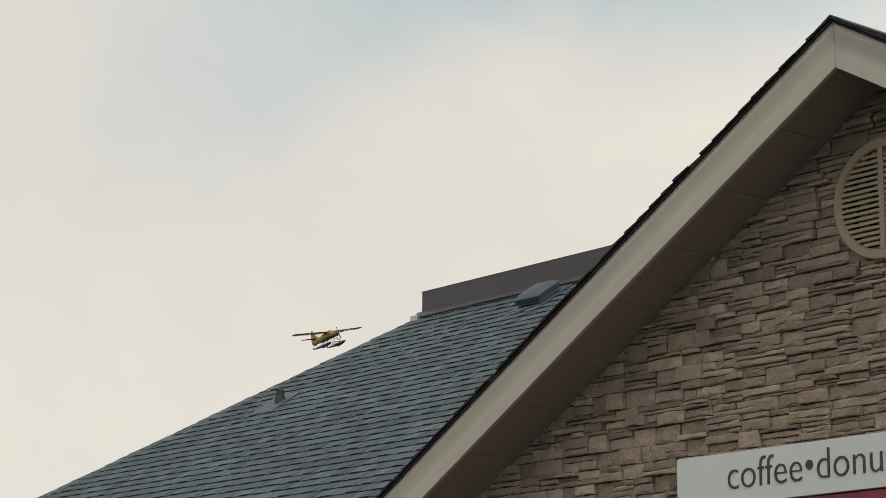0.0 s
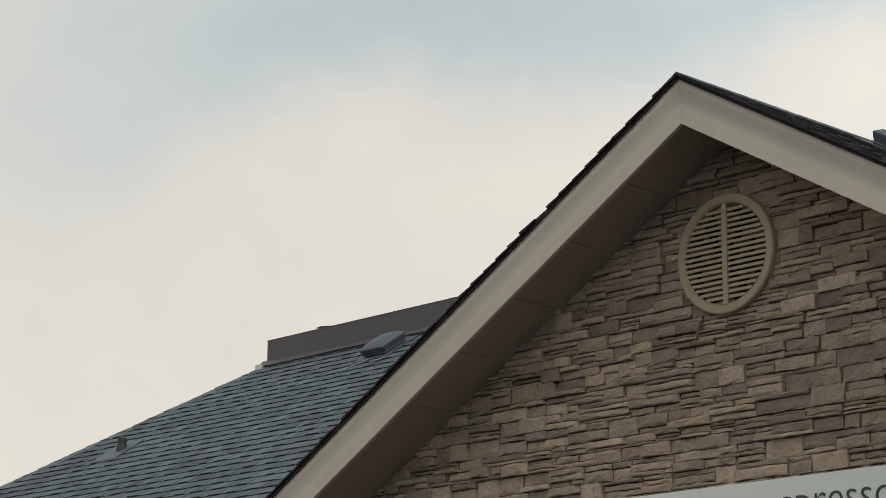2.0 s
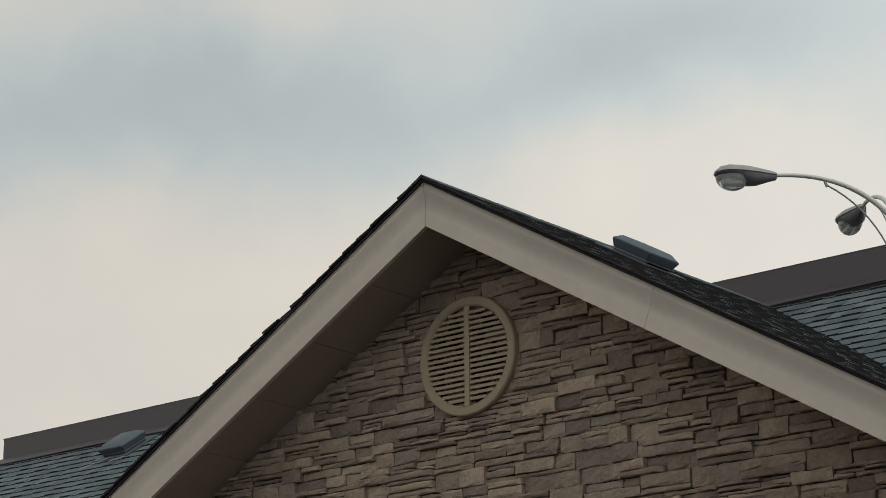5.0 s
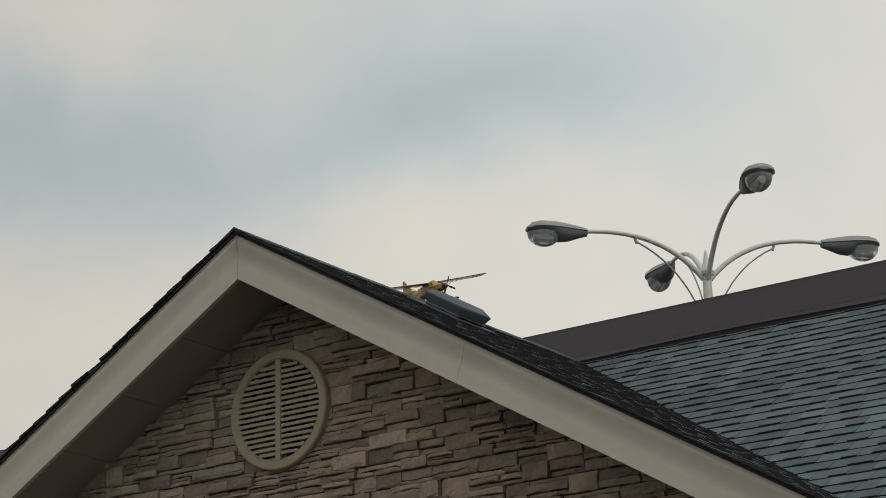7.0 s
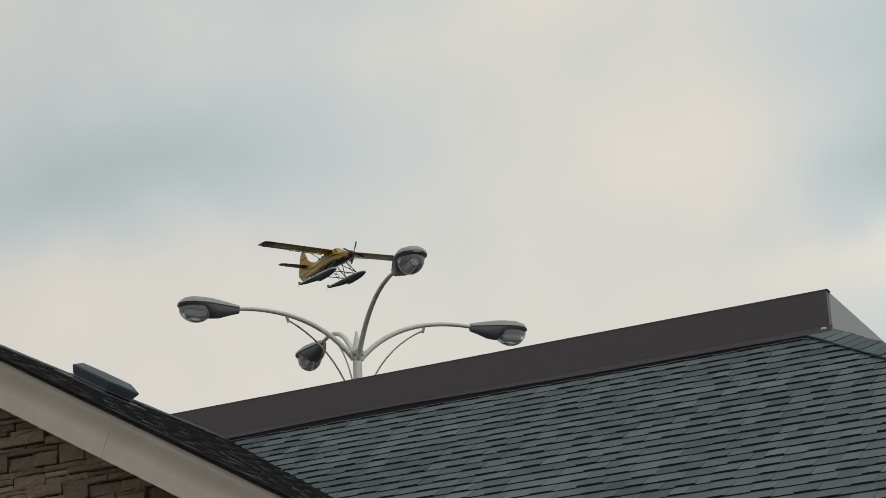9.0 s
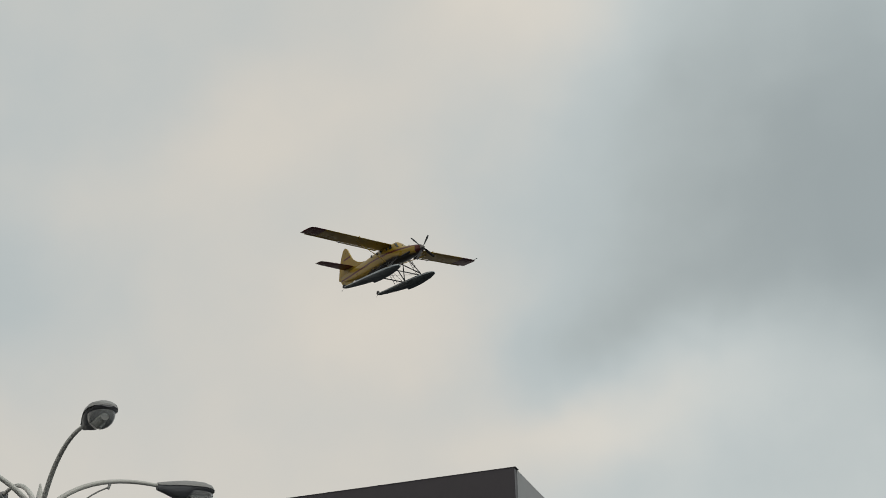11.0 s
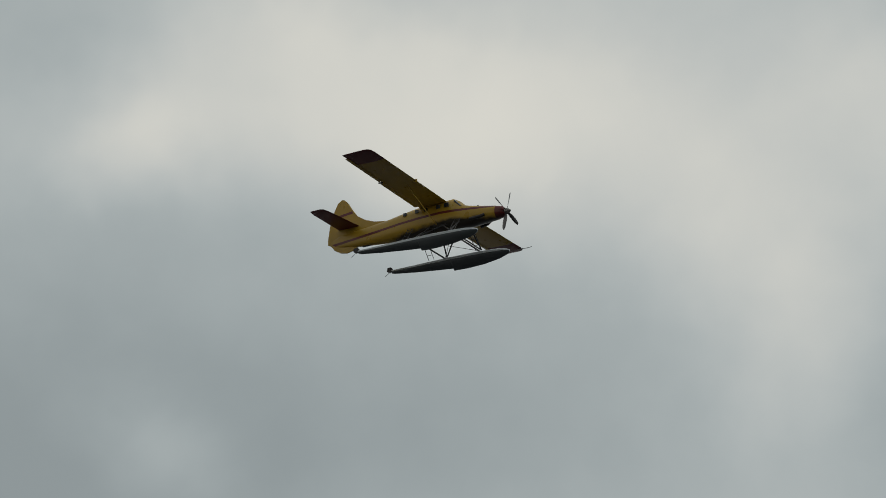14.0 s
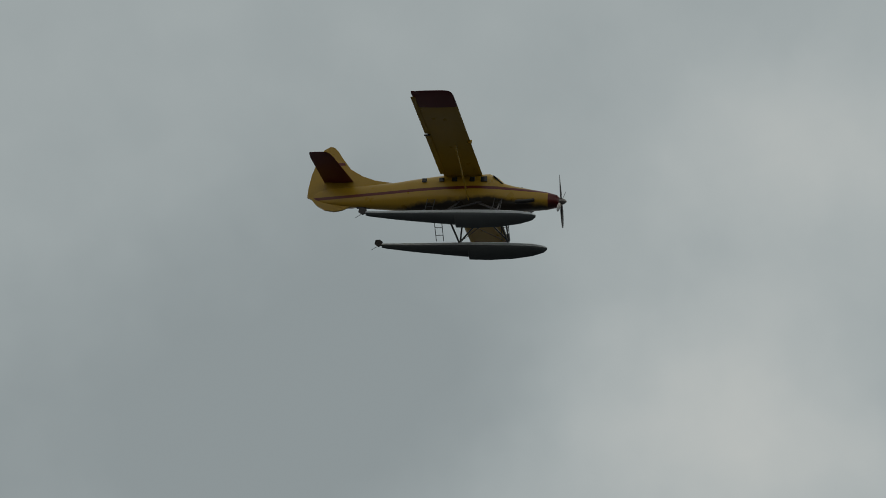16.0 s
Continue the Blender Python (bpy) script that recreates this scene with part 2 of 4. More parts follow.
# ---------------------------------------------------------------- mesh helpers
def mesh_object(name, bm, mat, parent=None, label="", smooth=False):
    me = bpy.data.meshes.new(name)
    bmesh.ops.recalc_face_normals(bm, faces=bm.faces[:])
    bm.to_mesh(me)
    bm.free()
    if smooth:
        for p in me.polygons:
            p.use_smooth = True
        me.set_sharp_from_angle(angle=radians(38))
    for m in mat if isinstance(mat, (list, tuple)) else [mat]:
        me.materials.append(m)
    ob = new(name, me)
    ob.parent = parent
    if label:
        tagged(ob, label)
    return ob


def part(name, bm, mat, parent, label="", smooth=False):
    return mesh_object(name, bm, mat, parent, label, smooth)


def holder(name, m, label, category, group="", kind=""):
    ob = new(name)
    ob.matrix_world = m
    ob.empty_display_size = 0.2
    return tagged(ob, label, category, group, kind)


def box(x0, x1, y0, y1, z0, z1, bevel=0.0, bm=None):
    bm = bm or bmesh.new()
    v = [bm.verts.new((x, y, z)) for z in (z0, z1) for y in (y0, y1) for x in (x0, x1)]
    fs = [bm.faces.new([v[i] for i in q]) for q in ((0, 2, 3, 1), (4, 5, 7, 6), (0, 1, 5, 4), (2, 6, 7, 3), (0, 4, 6, 2), (1, 3, 7, 5))]
    if bevel:
        es = {e for f in fs for e in f.edges}
        bmesh.ops.bevel(bm, geom=list(es), offset=bevel, segments=2, affect="EDGES", profile=0.5)
    return bm


def prism(points, depth, bm=None):
    """A flat outline (list of 3D points) pushed out along the vector depth."""
    bm = bm or bmesh.new()
    d = Vector(depth)
    a = [bm.verts.new(p) for p in points]
    b = [bm.verts.new(Vector(p) + d) for p in points]
    n = len(a)
    bm.faces.new(a)
    bm.faces.new(b[::-1])
    for i in range(n):
        bm.faces.new((a[i], b[i], b[(i + 1) % n], a[(i + 1) % n]))
    return bm


def rings(loops, bm=None, caps=True):
    """Skin over a row of closed loops with equal counts."""
    bm = bm or bmesh.new()
    vs = [[bm.verts.new(p) for p in lp] for lp in loops]
    n = len(vs[0])
    for a, b in zip(vs, vs[1:]):
        for i in range(n):
            bm.faces.new((a[i], a[(i + 1) % n], b[(i + 1) % n], b[i]))
    if caps:
        bm.faces.new(vs[0][::-1])
        bm.faces.new(vs[-1])
    return bm


def tube(points, radii, n=10, bm=None):
    pts = [Vector(p) for p in points]
    loops = []
    for i, p in enumerate(pts):
        d = (pts[min(i + 1, len(pts) - 1)] - pts[max(i - 1, 0)]).normalized()
        side = d.cross(Vector((0, 0, 1)) if abs(d.z) < 0.95 else Vector((1, 0, 0))).normalized()
        up = side.cross(d)
        r = radii[i] if isinstance(radii, (list, tuple)) else radii
        loops.append([p + r * (math.cos(a) * side + math.sin(a) * up) for a in (2 * math.pi * k / n for k in range(n))])
    return rings(loops, bm)


def arc(p0, p1, p2, n=10):
    p0, p1, p2 = Vector(p0), Vector(p1), Vector(p2)
    return [p0 * (1 - s) ** 2 + p1 * 2 * s * (1 - s) + p2 * s * s for s in (i / n for i in range(n + 1))]


# ---------------------------------------------------------------- ground and building
RIDGE_X, RIDGE_Z, GABLE = -8.524, 6.066, 0.583     # cross gable: ridge line and slope
WALL_Y, RAKE_Y = 10.6, 10.10                       # stone wall, fascia front
TOP_Y, TOP_Z, PITCH = 13.95, 6.036, 0.664          # where the main slope meets the roof screen
LEFT, RIGHT, SCREEN_BACK = -17.135, -3.865, 18.6
RUN = 3.9
LEFT_RUN = 0.94                                    # the side slope at the left end is a little steeper
EAVE_Z = TOP_Z - PITCH * RUN
SCREEN_TOP, SCREEN_RISE = 6.283, 0.046
SOFFIT_DROP = 0.307                                # soffit under the outer roof face

ground_bm = bmesh.new()
bmesh.ops.create_grid(ground_bm, x_segments=40, y_segments=40, size=2500)
ground = tagged(mesh_object("ground", ground_bm, M["asphalt"]), "dark worn asphalt lot reaching to the horizon", "ground", kind="structure")

shop = holder("shop_building", pose(0, 0, 0), "low shop with stone gable, green-grey hip roof and brown roof screen", "building")


def gable_z(x):
    return RIDGE_Z - GABLE * abs(x - RIDGE_X)


def main_z(y):
    return TOP_Z - PITCH * (TOP_Y - y)


# walls
wx0, wx1, wy1 = LEFT - LEFT_RUN * RUN + 0.55, RIGHT + RUN - 0.55, SCREEN_BACK + RUN - 0.55
half = (RIDGE_Z - SOFFIT_DROP + 0.06 - EAVE_Z) / GABLE
gable_wall = part("gable_wall", prism([(RIDGE_X - half, WALL_Y, 0), (RIDGE_X + half, WALL_Y, 0), (RIDGE_X + half, WALL_Y, EAVE_Z), (RIDGE_X, WALL_Y, RIDGE_Z - SOFFIT_DROP + 0.06), (RIDGE_X - half, WALL_Y, EAVE_Z)], (0, 0.25, 0)), M["mortar"], shop, "stone-clad gable wall with dark recessed joints")
part("front_wall", box(wx0, RIDGE_X - half, WALL_Y, WALL_Y + 0.25, 0, EAVE_Z - 0.03), M["render"], shop)
part("front_wall", box(RIDGE_X + half, wx1, WALL_Y, WALL_Y + 0.25, 0, EAVE_Z - 0.03), M["render"], shop)
part("side_wall", box(wx0, wx0 + 0.25, WALL_Y + 0.25, wy1, 0, EAVE_Z - 0.03), M["render"], shop)
part("side_wall", box(wx1 - 0.25, wx1, WALL_Y + 0.25, wy1, 0, EAVE_Z - 0.03), M["render"], shop)
part("back_wall", box(wx0 + 0.25, wx1 - 0.25, wy1 - 0.25, wy1, 0, EAVE_Z - 0.03), M["render"], shop)


gh = (RIDGE_Z - EAVE_Z) / GABLE                    # half width of the cross gable


# main hip roof body under the shingles
def hip_roof():
    bm = bmesh.new()
    ey, by = TOP_Y - RUN, SCREEN_BACK + RUN
    lx, rx = LEFT - LEFT_RUN * RUN, RIGHT + RUN
    d = 0.02

    def v(x, y, z):
        return bm.verts.new((x, y, z - d))

    fl, fr, br, bl = v(lx, ey, EAVE_Z), v(rx, ey, EAVE_Z), v(rx, by, EAVE_Z), v(lx, by, EAVE_Z)
    tl, tr, ur, ul = v(LEFT, TOP_Y, TOP_Z), v(RIGHT, TOP_Y, TOP_Z), v(RIGHT, SCREEN_BACK, TOP_Z), v(LEFT, SCREEN_BACK, TOP_Z)
    # the front slope is open where the cross gable stands
    gl, gr, gt = v(RIDGE_X - gh, ey, EAVE_Z), v(RIDGE_X + gh, ey, EAVE_Z), v(RIDGE_X, TOP_Y - 0.02, TOP_Z)
    bm.faces.new((fl, gl, gt, tl))
    bm.faces.new((gr, fr, tr, gt))
    bm.faces.new((gt, tr, tl))
    bm.faces.new((fr, br, ur, tr))
    bm.faces.new((br, bl, ul, ur))
    bm.faces.new((bl, fl, tl, ul))
    bmesh.ops.recalc_face_normals(bm, faces=bm.faces[:])
    bmesh.ops.solidify(bm, geom=bm.faces[:], thickness=0.05)
    return bm


roof = part("roof", hip_roof(), M["underlay_shade"], shop, "hip roof of green-grey asphalt shingles")

# cross gable roof body
gable_roof = part("gable_roof", prism([(RIDGE_X - gh, RAKE_Y - 0.03, EAVE_Z - 0.012), (RIDGE_X, RAKE_Y - 0.03, RIDGE_Z - 0.012), (RIDGE_X + gh, RAKE_Y - 0.03, EAVE_Z - 0.012), (RIDGE_X + gh, RAKE_Y - 0.03, EAVE_Z - 0.03), (RIDGE_X, RAKE_Y - 0.03, RIDGE_Z - 0.03), (RIDGE_X - gh, RAKE_Y - 0.03, EAVE_Z - 0.03)], (0, TOP_Y - RAKE_Y + 0.03, 0)), M["underlay_shade"], shop, "cross gable roof of green-grey asphalt shingles")


for x0, x1 in ((LEFT - LEFT_RUN * RUN, RIDGE_X - gh), (RIDGE_X + gh, RIGHT + RUN)):
    part("eave_board", box(x0, x1, TOP_Y - RUN + 0.01, TOP_Y - RUN + 0.035, EAVE_Z - 0.24, EAVE_Z - 0.055), M["trim"], shop)
    part("eave_soffit", box(x0, x1, TOP_Y - RUN + 0.036, WALL_Y - 0.001, EAVE_Z - 0.24, EAVE_Z - 0.22), M["soffit"], shop)


# rake boards, with a thin drip strip above each, and the soffit behind
def rake_board(x0, x1, low, high, y0, y1, lean0=0.0, lean1=0.0):
    """lean: how far an end runs aside for each metre of depth, 0 for a plumb cut."""
    ends = [(x0 + lean0 * low, low), (x1 + lean1 * low, low), (x1 + lean1 * high, high), (x0 + lean0 * high, high)]
    return prism([(x, y0, gable_z(x) - d) for x, d in ends], (0, y1 - y0, 0))


# face of a rake board: drop under the roof line, how far the face stands back
RAKE_FACE = [(0.040, -0.014), (0.062, -0.016), (0.080, -0.013), (0.105, -0.006), (0.150, 0.001), (0.180, 0.002), (0.205, -0.001), (0.225, -0.002), (SOFFIT_DROP, -0.002)]


def moulded_board(x0, x1, lean0, lean1):
    """A rake board with a rounded head, a hollow under it and a flat lower half."""
    loops = []
    for x, lean in ((x0, lean0), (x1, lean1)):
        front = [(x + lean * d, RAKE_Y + off, gable_z(x + lean * d) - d) for d, off in RAKE_FACE]
        loops.append(front + [(p[0], RAKE_Y + 0.028, p[2]) for p in (front[-1], front[0])])
    return rings(loops)


SEAM, SQUARE = -6.85, -0.30
for x0, x1, l0, l1 in ((RIDGE_X - gh + 0.1, RIDGE_X - 0.0015, 0, 0), (RIDGE_X + 0.0015, SEAM - 0.0012, 0, SQUARE), (SEAM + 0.0012, RIDGE_X + gh - 0.1, SQUARE, 0)):
    board = part("fascia_board", moulded_board(x0, x1, l0, l1), M["trim"], shop, "beige painted rake board with a moulded face", smooth=True)
    part("cove_strip", rake_board(x0, x1, 0.040, 0.024, RAKE_Y - 0.018, RAKE_Y + 0.028, l0, l1), M["trim"], board)
    part("drip_edge", rake_board(x0, x1, 0.024, 0.012, RAKE_Y - 0.026, RAKE_Y + 0.02), M["drip"], board, "thin purple-grey metal drip edge")
for side in (-1, 1):
    n = 9
    for i in range(n):
        a, b = i / n * (gh - 0.12), (i + 1) / n * (gh - 0.12) - 0.005
        x0, x1 = RIDGE_X + side * (a + 0.002), RIDGE_X + side * b
        part("soffit_board", rake_board(x0, x1, SOFFIT_DROP - 0.012, SOFFIT_DROP - 0.03, RAKE_Y + 0.03, WALL_Y - 0.001), M["soffit"], shop)
# added black sheet: paints the shade seen through the soffit seams
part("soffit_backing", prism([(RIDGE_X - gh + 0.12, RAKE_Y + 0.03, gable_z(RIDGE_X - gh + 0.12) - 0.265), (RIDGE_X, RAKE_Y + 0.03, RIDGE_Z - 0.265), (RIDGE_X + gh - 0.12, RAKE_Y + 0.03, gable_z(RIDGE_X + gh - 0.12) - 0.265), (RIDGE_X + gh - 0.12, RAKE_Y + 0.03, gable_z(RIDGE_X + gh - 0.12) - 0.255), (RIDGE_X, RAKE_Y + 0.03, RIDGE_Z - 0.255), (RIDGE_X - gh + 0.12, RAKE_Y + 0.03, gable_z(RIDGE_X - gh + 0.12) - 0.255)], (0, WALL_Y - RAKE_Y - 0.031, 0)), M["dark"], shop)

# roof screen: brown panels in front, a return coloured grey as lit, coping and base flashing
front = part("roof_screen", prism([(LEFT, TOP_Y, TOP_Z - 0.06), (RIGHT - 0.002, TOP_Y, TOP_Z - 0.06), (RIGHT - 0.002, TOP_Y, SCREEN_TOP + SCREEN_RISE), (LEFT, TOP_Y, SCREEN_TOP)], (0, 0.05, 0)), M["parapet"], shop, "dark brown coated metal roof screen")
part("coping", prism([(LEFT - 0.012, TOP_Y - 0.003, SCREEN_TOP), (RIGHT + 0.008, TOP_Y - 0.003, SCREEN_TOP + SCREEN_RISE), (RIGHT + 0.008, TOP_Y - 0.003, SCREEN_TOP + SCREEN_RISE + 0.005), (LEFT - 0.012, TOP_Y - 0.003, SCREEN_TOP + 0.005)], (0, 0.075, 0)), M["parapet"], front)
for x, rise in ((LEFT + 0.05, 0.0), (RIGHT, SCREEN_RISE)):
    # paler than the front panels: sky light on the end is put into the colour
    part("screen_return", box(x - 0.05, x, TOP_Y + 0.052, SCREEN_BACK, TOP_Z - 0.06, SCREEN_TOP + rise), M["parapet_lit"], shop, "end face of the roof screen, its light painted in as pale grey")
part("roof_screen", box(LEFT, RIGHT, SCREEN_BACK, SCREEN_BACK + 0.05, TOP_Z - 0.06, SCREEN_TOP), M["parapet"], shop)
def lifted(x):
    """How far the base flashing has sprung off the shingles."""
    return 0.004 + 0.022 * math.exp(-((x + 7.0) / 1.25) ** 2) + 0.003 * math.sin(x * 2.3)


flash_loops, gap_loops = [], []
for i in range(61):
    x = LEFT - 0.06 + (RIGHT - LEFT + 0.08) * i / 60
    u = lifted(x)
    flash_loops.append([(x, TOP_Y - 0.004, TOP_Z + 0.05), (x, TOP_Y - 0.030, TOP_Z + 0.026 + u * 0.5), (x, TOP_Y - 0.062, TOP_Z - 0.012 + u), (x, TOP_Y - 0.062, TOP_Z - 0.018 + u), (x, TOP_Y - 0.004, TOP_Z + 0.030)])
    gap_loops.append([(x, TOP_Y - 0.054, TOP_Z - 0.06), (x, TOP_Y - 0.054, TOP_Z - 0.010 + u), (x, TOP_Y - 0.030, TOP_Z + u * 0.5), (x, TOP_Y - 0.030, TOP_Z - 0.06)])
part("base_flashing", rings(flash_loops), M["parapet"], shop, "dark base flashing of the roof screen, sprung up mid-way")
# solid dark strip added as the shadow line below the sprung flashing
part("shadow_gap", rings(gap_loops), M["underlay_shade"], shop, "dark filler strip painting the shadow under the flashing")
part("corner_flashing", box(LEFT - 0.075, LEFT + 0.03, TOP_Y - 0.09, TOP_Y - 0.006, TOP_Z - 0.06, TOP_Z + 0.004, 0.006), M["flashing"], shop, "pale metal corner flashing")
part("corner_flashing", box(RIGHT - 0.055, RIGHT - 0.018, TOP_Y - 0.04, TOP_Y - 0.012, TOP_Z + 0.012, TOP_Z + 0.030, 0.006), M["sign"], shop, "small white sealant patch")
part("roof_deck", box(LEFT + 0.05, RIGHT - 0.05, TOP_Y + 0.05, SCREEN_BACK, TOP_Z - 0.02, TOP_Z + 0.01), M["deck"], shop)


# ---------------------------------------------------------------- round louvre in the gable
def gable_louver():
    r, ring, cz, y = 0.3775, 0.0625, 5.045, WALL_Y - 0.047
    thing = holder("gable_louver", pose(RIDGE_X - 0.060, y, cz), "round cream gable louvre with horizontal slats", "louver")
    n = 64

    def circle(rad, yy):
        return [(rad * math.cos(2 * math.pi * i / n), yy, rad * math.sin(2 * math.pi * i / n)) for i in range(n)]

    bm = rings([circle(r, 0.055), circle(r, 0.008), circle(r - 0.008, 0.0), circle(r - ring + 0.01, 0.0), circle(r - ring, 0.01), circle(r - ring, 0.055), circle(r, 0.055)], caps=False)
    bmesh.ops.remove_doubles(bm, verts=bm.verts[:], dist=1e-5)
    part("frame", bm, M["louver"], thing, smooth=True)
    inner = r - ring + 0.004
    # added black disc gives the gaps between slats their shade
    part("backing", prism([(inner * math.cos(2 * math.pi * i / 32), 0.038, inner * math.sin(2 * math.pi * i / 32)) for i in range(32)], (0, 0.008, 0)), M["dark"], thing)
    part("mullion", box(-0.021, 0.021, 0.002, 0.045, -inner, inner, 0.004), M["louver"], thing)
    pitch = 0.0342
    for i in range(-9, 10):
        z = i * pitch
        w = math.sqrt(max(0.0, inner ** 2 - (abs(z) + 0.008) ** 2))
        if w < 0.08:
            continue
        for s in (-1, 1):
            x0, x1 = sorted((s * 0.0215, s * w))
            part("slat", prism([(x0, 0.006, z - 0.010), (x0, 0.010, z - 0.012), (x0, 0.036, z + 0.002), (x0, 0.036, z + 0.010), (x0, 0.008, z + 0.009)], (x1 - x0, 0, 0)), M["louver"], thing)
    for s in (-1, 1):
        part("rim_fill", prism([(0.0 + 0.02 * math.cos(a), 0.004, s * (inner - 0.022) + 0.02 * math.sin(a)) for a in (2 * math.pi * k / 12 for k in range(12))], (0, 0.04, 0)), M["louver"], thing)
    return thing


gable_louver()


# ---------------------------------------------------------------- sign over the shop front
def shop_sign():
    x0, x1, z0, z1 = -10.288, -7.022, 3.288, 3.613
    yf = WALL_Y - 0.09
    thing = holder("shop_sign", pose((x0 + x1) / 2, yf, z0), "long white shop sign with charcoal lettering", "sign")
    w = (x1 - x0) / 2
    part("panel", box(-w, w, 0, 0.085, 0, z1 - z0, 0.004), M["sign"], thing)
    part("red_band", box(-w + 0.03, w - 0.03, 0.02, 0.085, -0.36, -0.006, 0.004), M["red"], thing, "magenta-red lower sign band")
    cu = bpy.data.curves.new("lettering", "FONT")
    cu.body = "coffee\u2022donuts\u2022espresso"
    cu.size, cu.extrude, cu.offset = 0.276, 0.003, -0.0040
    cu.align_x, cu.align_y = "LEFT", "BOTTOM_BASELINE"
    tmp = new("lettering_curve", cu)
    bpy.context.view_layer.update()
    me = bpy.data.meshes.new_from_object(tmp.evaluated_get(bpy.context.evaluated_depsgraph_get()))
    bpy.data.objects.remove(tmp)
    xs = [v.co.x for v in me.vertices]
    span = max(xs) - min(xs)
    wanted = 2 * w - 2 * 0.405
    ob = new("lettering", me)
    me.materials.append(M["letter"])
    for v in me.vertices:
        v.co.x = (v.co.x - min(xs)) * wanted / span
    ob.parent = thing
    ob.matrix_basis = Matrix.Translation((-w + 0.45, -0.003, 0.092)) @ pose(0, 0, 0, 90, 0, 0)
    tagged(ob, "charcoal letters reading coffee donuts espresso")
    return thing


shop_sign()


# ---------------------------------------------------------------- box vents and pipe on the roof
def roof_vent(name, m, label):
    """A low square hood on a flange; local z is square to the roof, local y points up the slope."""
    thing = holder(name, m, label, "roof vent", group="roof vents")
    part("flange", box(-0.23, 0.23, -0.22, 0.23, 0.0, 0.008), M["vent"], thing)
    # black block painted as the shade under the hood
    part("throat", box(-0.11, 0.11, -0.11, 0.11, 0.008, 0.04, 0.004), M["dark"], thing)
    s, t = 0.168, 0.115
    hood = rings([[(-s + 0.022, -s + 0.022, 0.026), (s - 0.022, -s + 0.022, 0.026), (s - 0.022, s - 0.022, 0.026), (-s + 0.022, s - 0.022, 0.026)], [(-s, -s, 0.082), (s, -s, 0.082), (s, s, 0.082), (-s, s, 0.082)], [(-t, -t, 0.116), (t, -t, 0.116), (t, t * 1.2, 0.116), (-t, t * 1.2, 0.116)]])
    bmesh.ops.bevel(hood, geom=hood.edges[:], offset=0.005, segments=2, affect="EDGES")
    cap = part("hood", hood, M["vent"], thing, "blue-grey sheet metal hood", smooth=True)
    part("rim", box(-s + 0.012, s - 0.012, -s + 0.012, s - 0.012, 0.020, 0.027), M["drip"], cap)
    for sx in (-1, 1):
        part("foot", box(sx * 0.13 - 0.012, sx * 0.13 + 0.012, -0.14, 0.14, 0.008, 0.022), M["vent"], thing)
    return thing


slope_main, slope_gable = math.degrees(math.atan(PITCH)), math.degrees(math.atan(GABLE))
roof_vent("roof_vent", pose(-15.08, 13.66, main_z(13.66) + 0.012, slope_main, 0, 0), "blue-grey box vent on the main shingled slope")
roof_vent("roof_vent", pose(-7.98, 11.60, gable_z(-7.98) + 0.012, 0, 0, 90) @ pose(0, 0, 0, slope_gable, 0, 0), "blue-grey box vent on the cross gable")

for x0, y0, x1, y1 in ((-15.30, 13.34, -15.06, 13.48), (-14.98, 13.38, -14.84, 13.44)):
    d = Vector((x1 - x0, y1 - y0, 0))
    n2 = Vector((-d.y, d.x, 0)).normalized() * 0.006
    pts = [Vector((x0, y0, 0)) - n2, Vector((x1, y1, 0)) - n2, Vector((x1, y1, 0)) + n2, Vector((x0, y0, 0)) + n2]
    part("sealant_streak", prism([(p.x, p.y, main_z(p.y) + 0.027) for p in pts], (0, 0, 0.003)), M["hood_top"], shop, "pale sealant smear on the shingles")

pipe = holder("vent_pipe", pose(-17.42, 12.46, main_z(12.46) + 0.01), "short black vent pipe in a roof boot", "vent pipe")
part("stack", tube([(0, 0, -0.02), (0, 0, 0.105)], 0.042, 14), M["pipe"], pipe, smooth=True)
part("boot", tube([(0, 0, -0.03), (0, 0, 0.02), (0, 0, 0.05)], [0.055, 0.052, 0.044], 14), M["pipe"], pipe, smooth=True)
part("boot_flange", prism([(-0.22, -0.2, -0.2 * PITCH), (0.16, -0.2, -0.2 * PITCH), (0.16, 0.14, 0.14 * PITCH), (-0.22, 0.14, 0.14 * PITCH)], (0, 0, 0.008)), M["vent"], pipe)


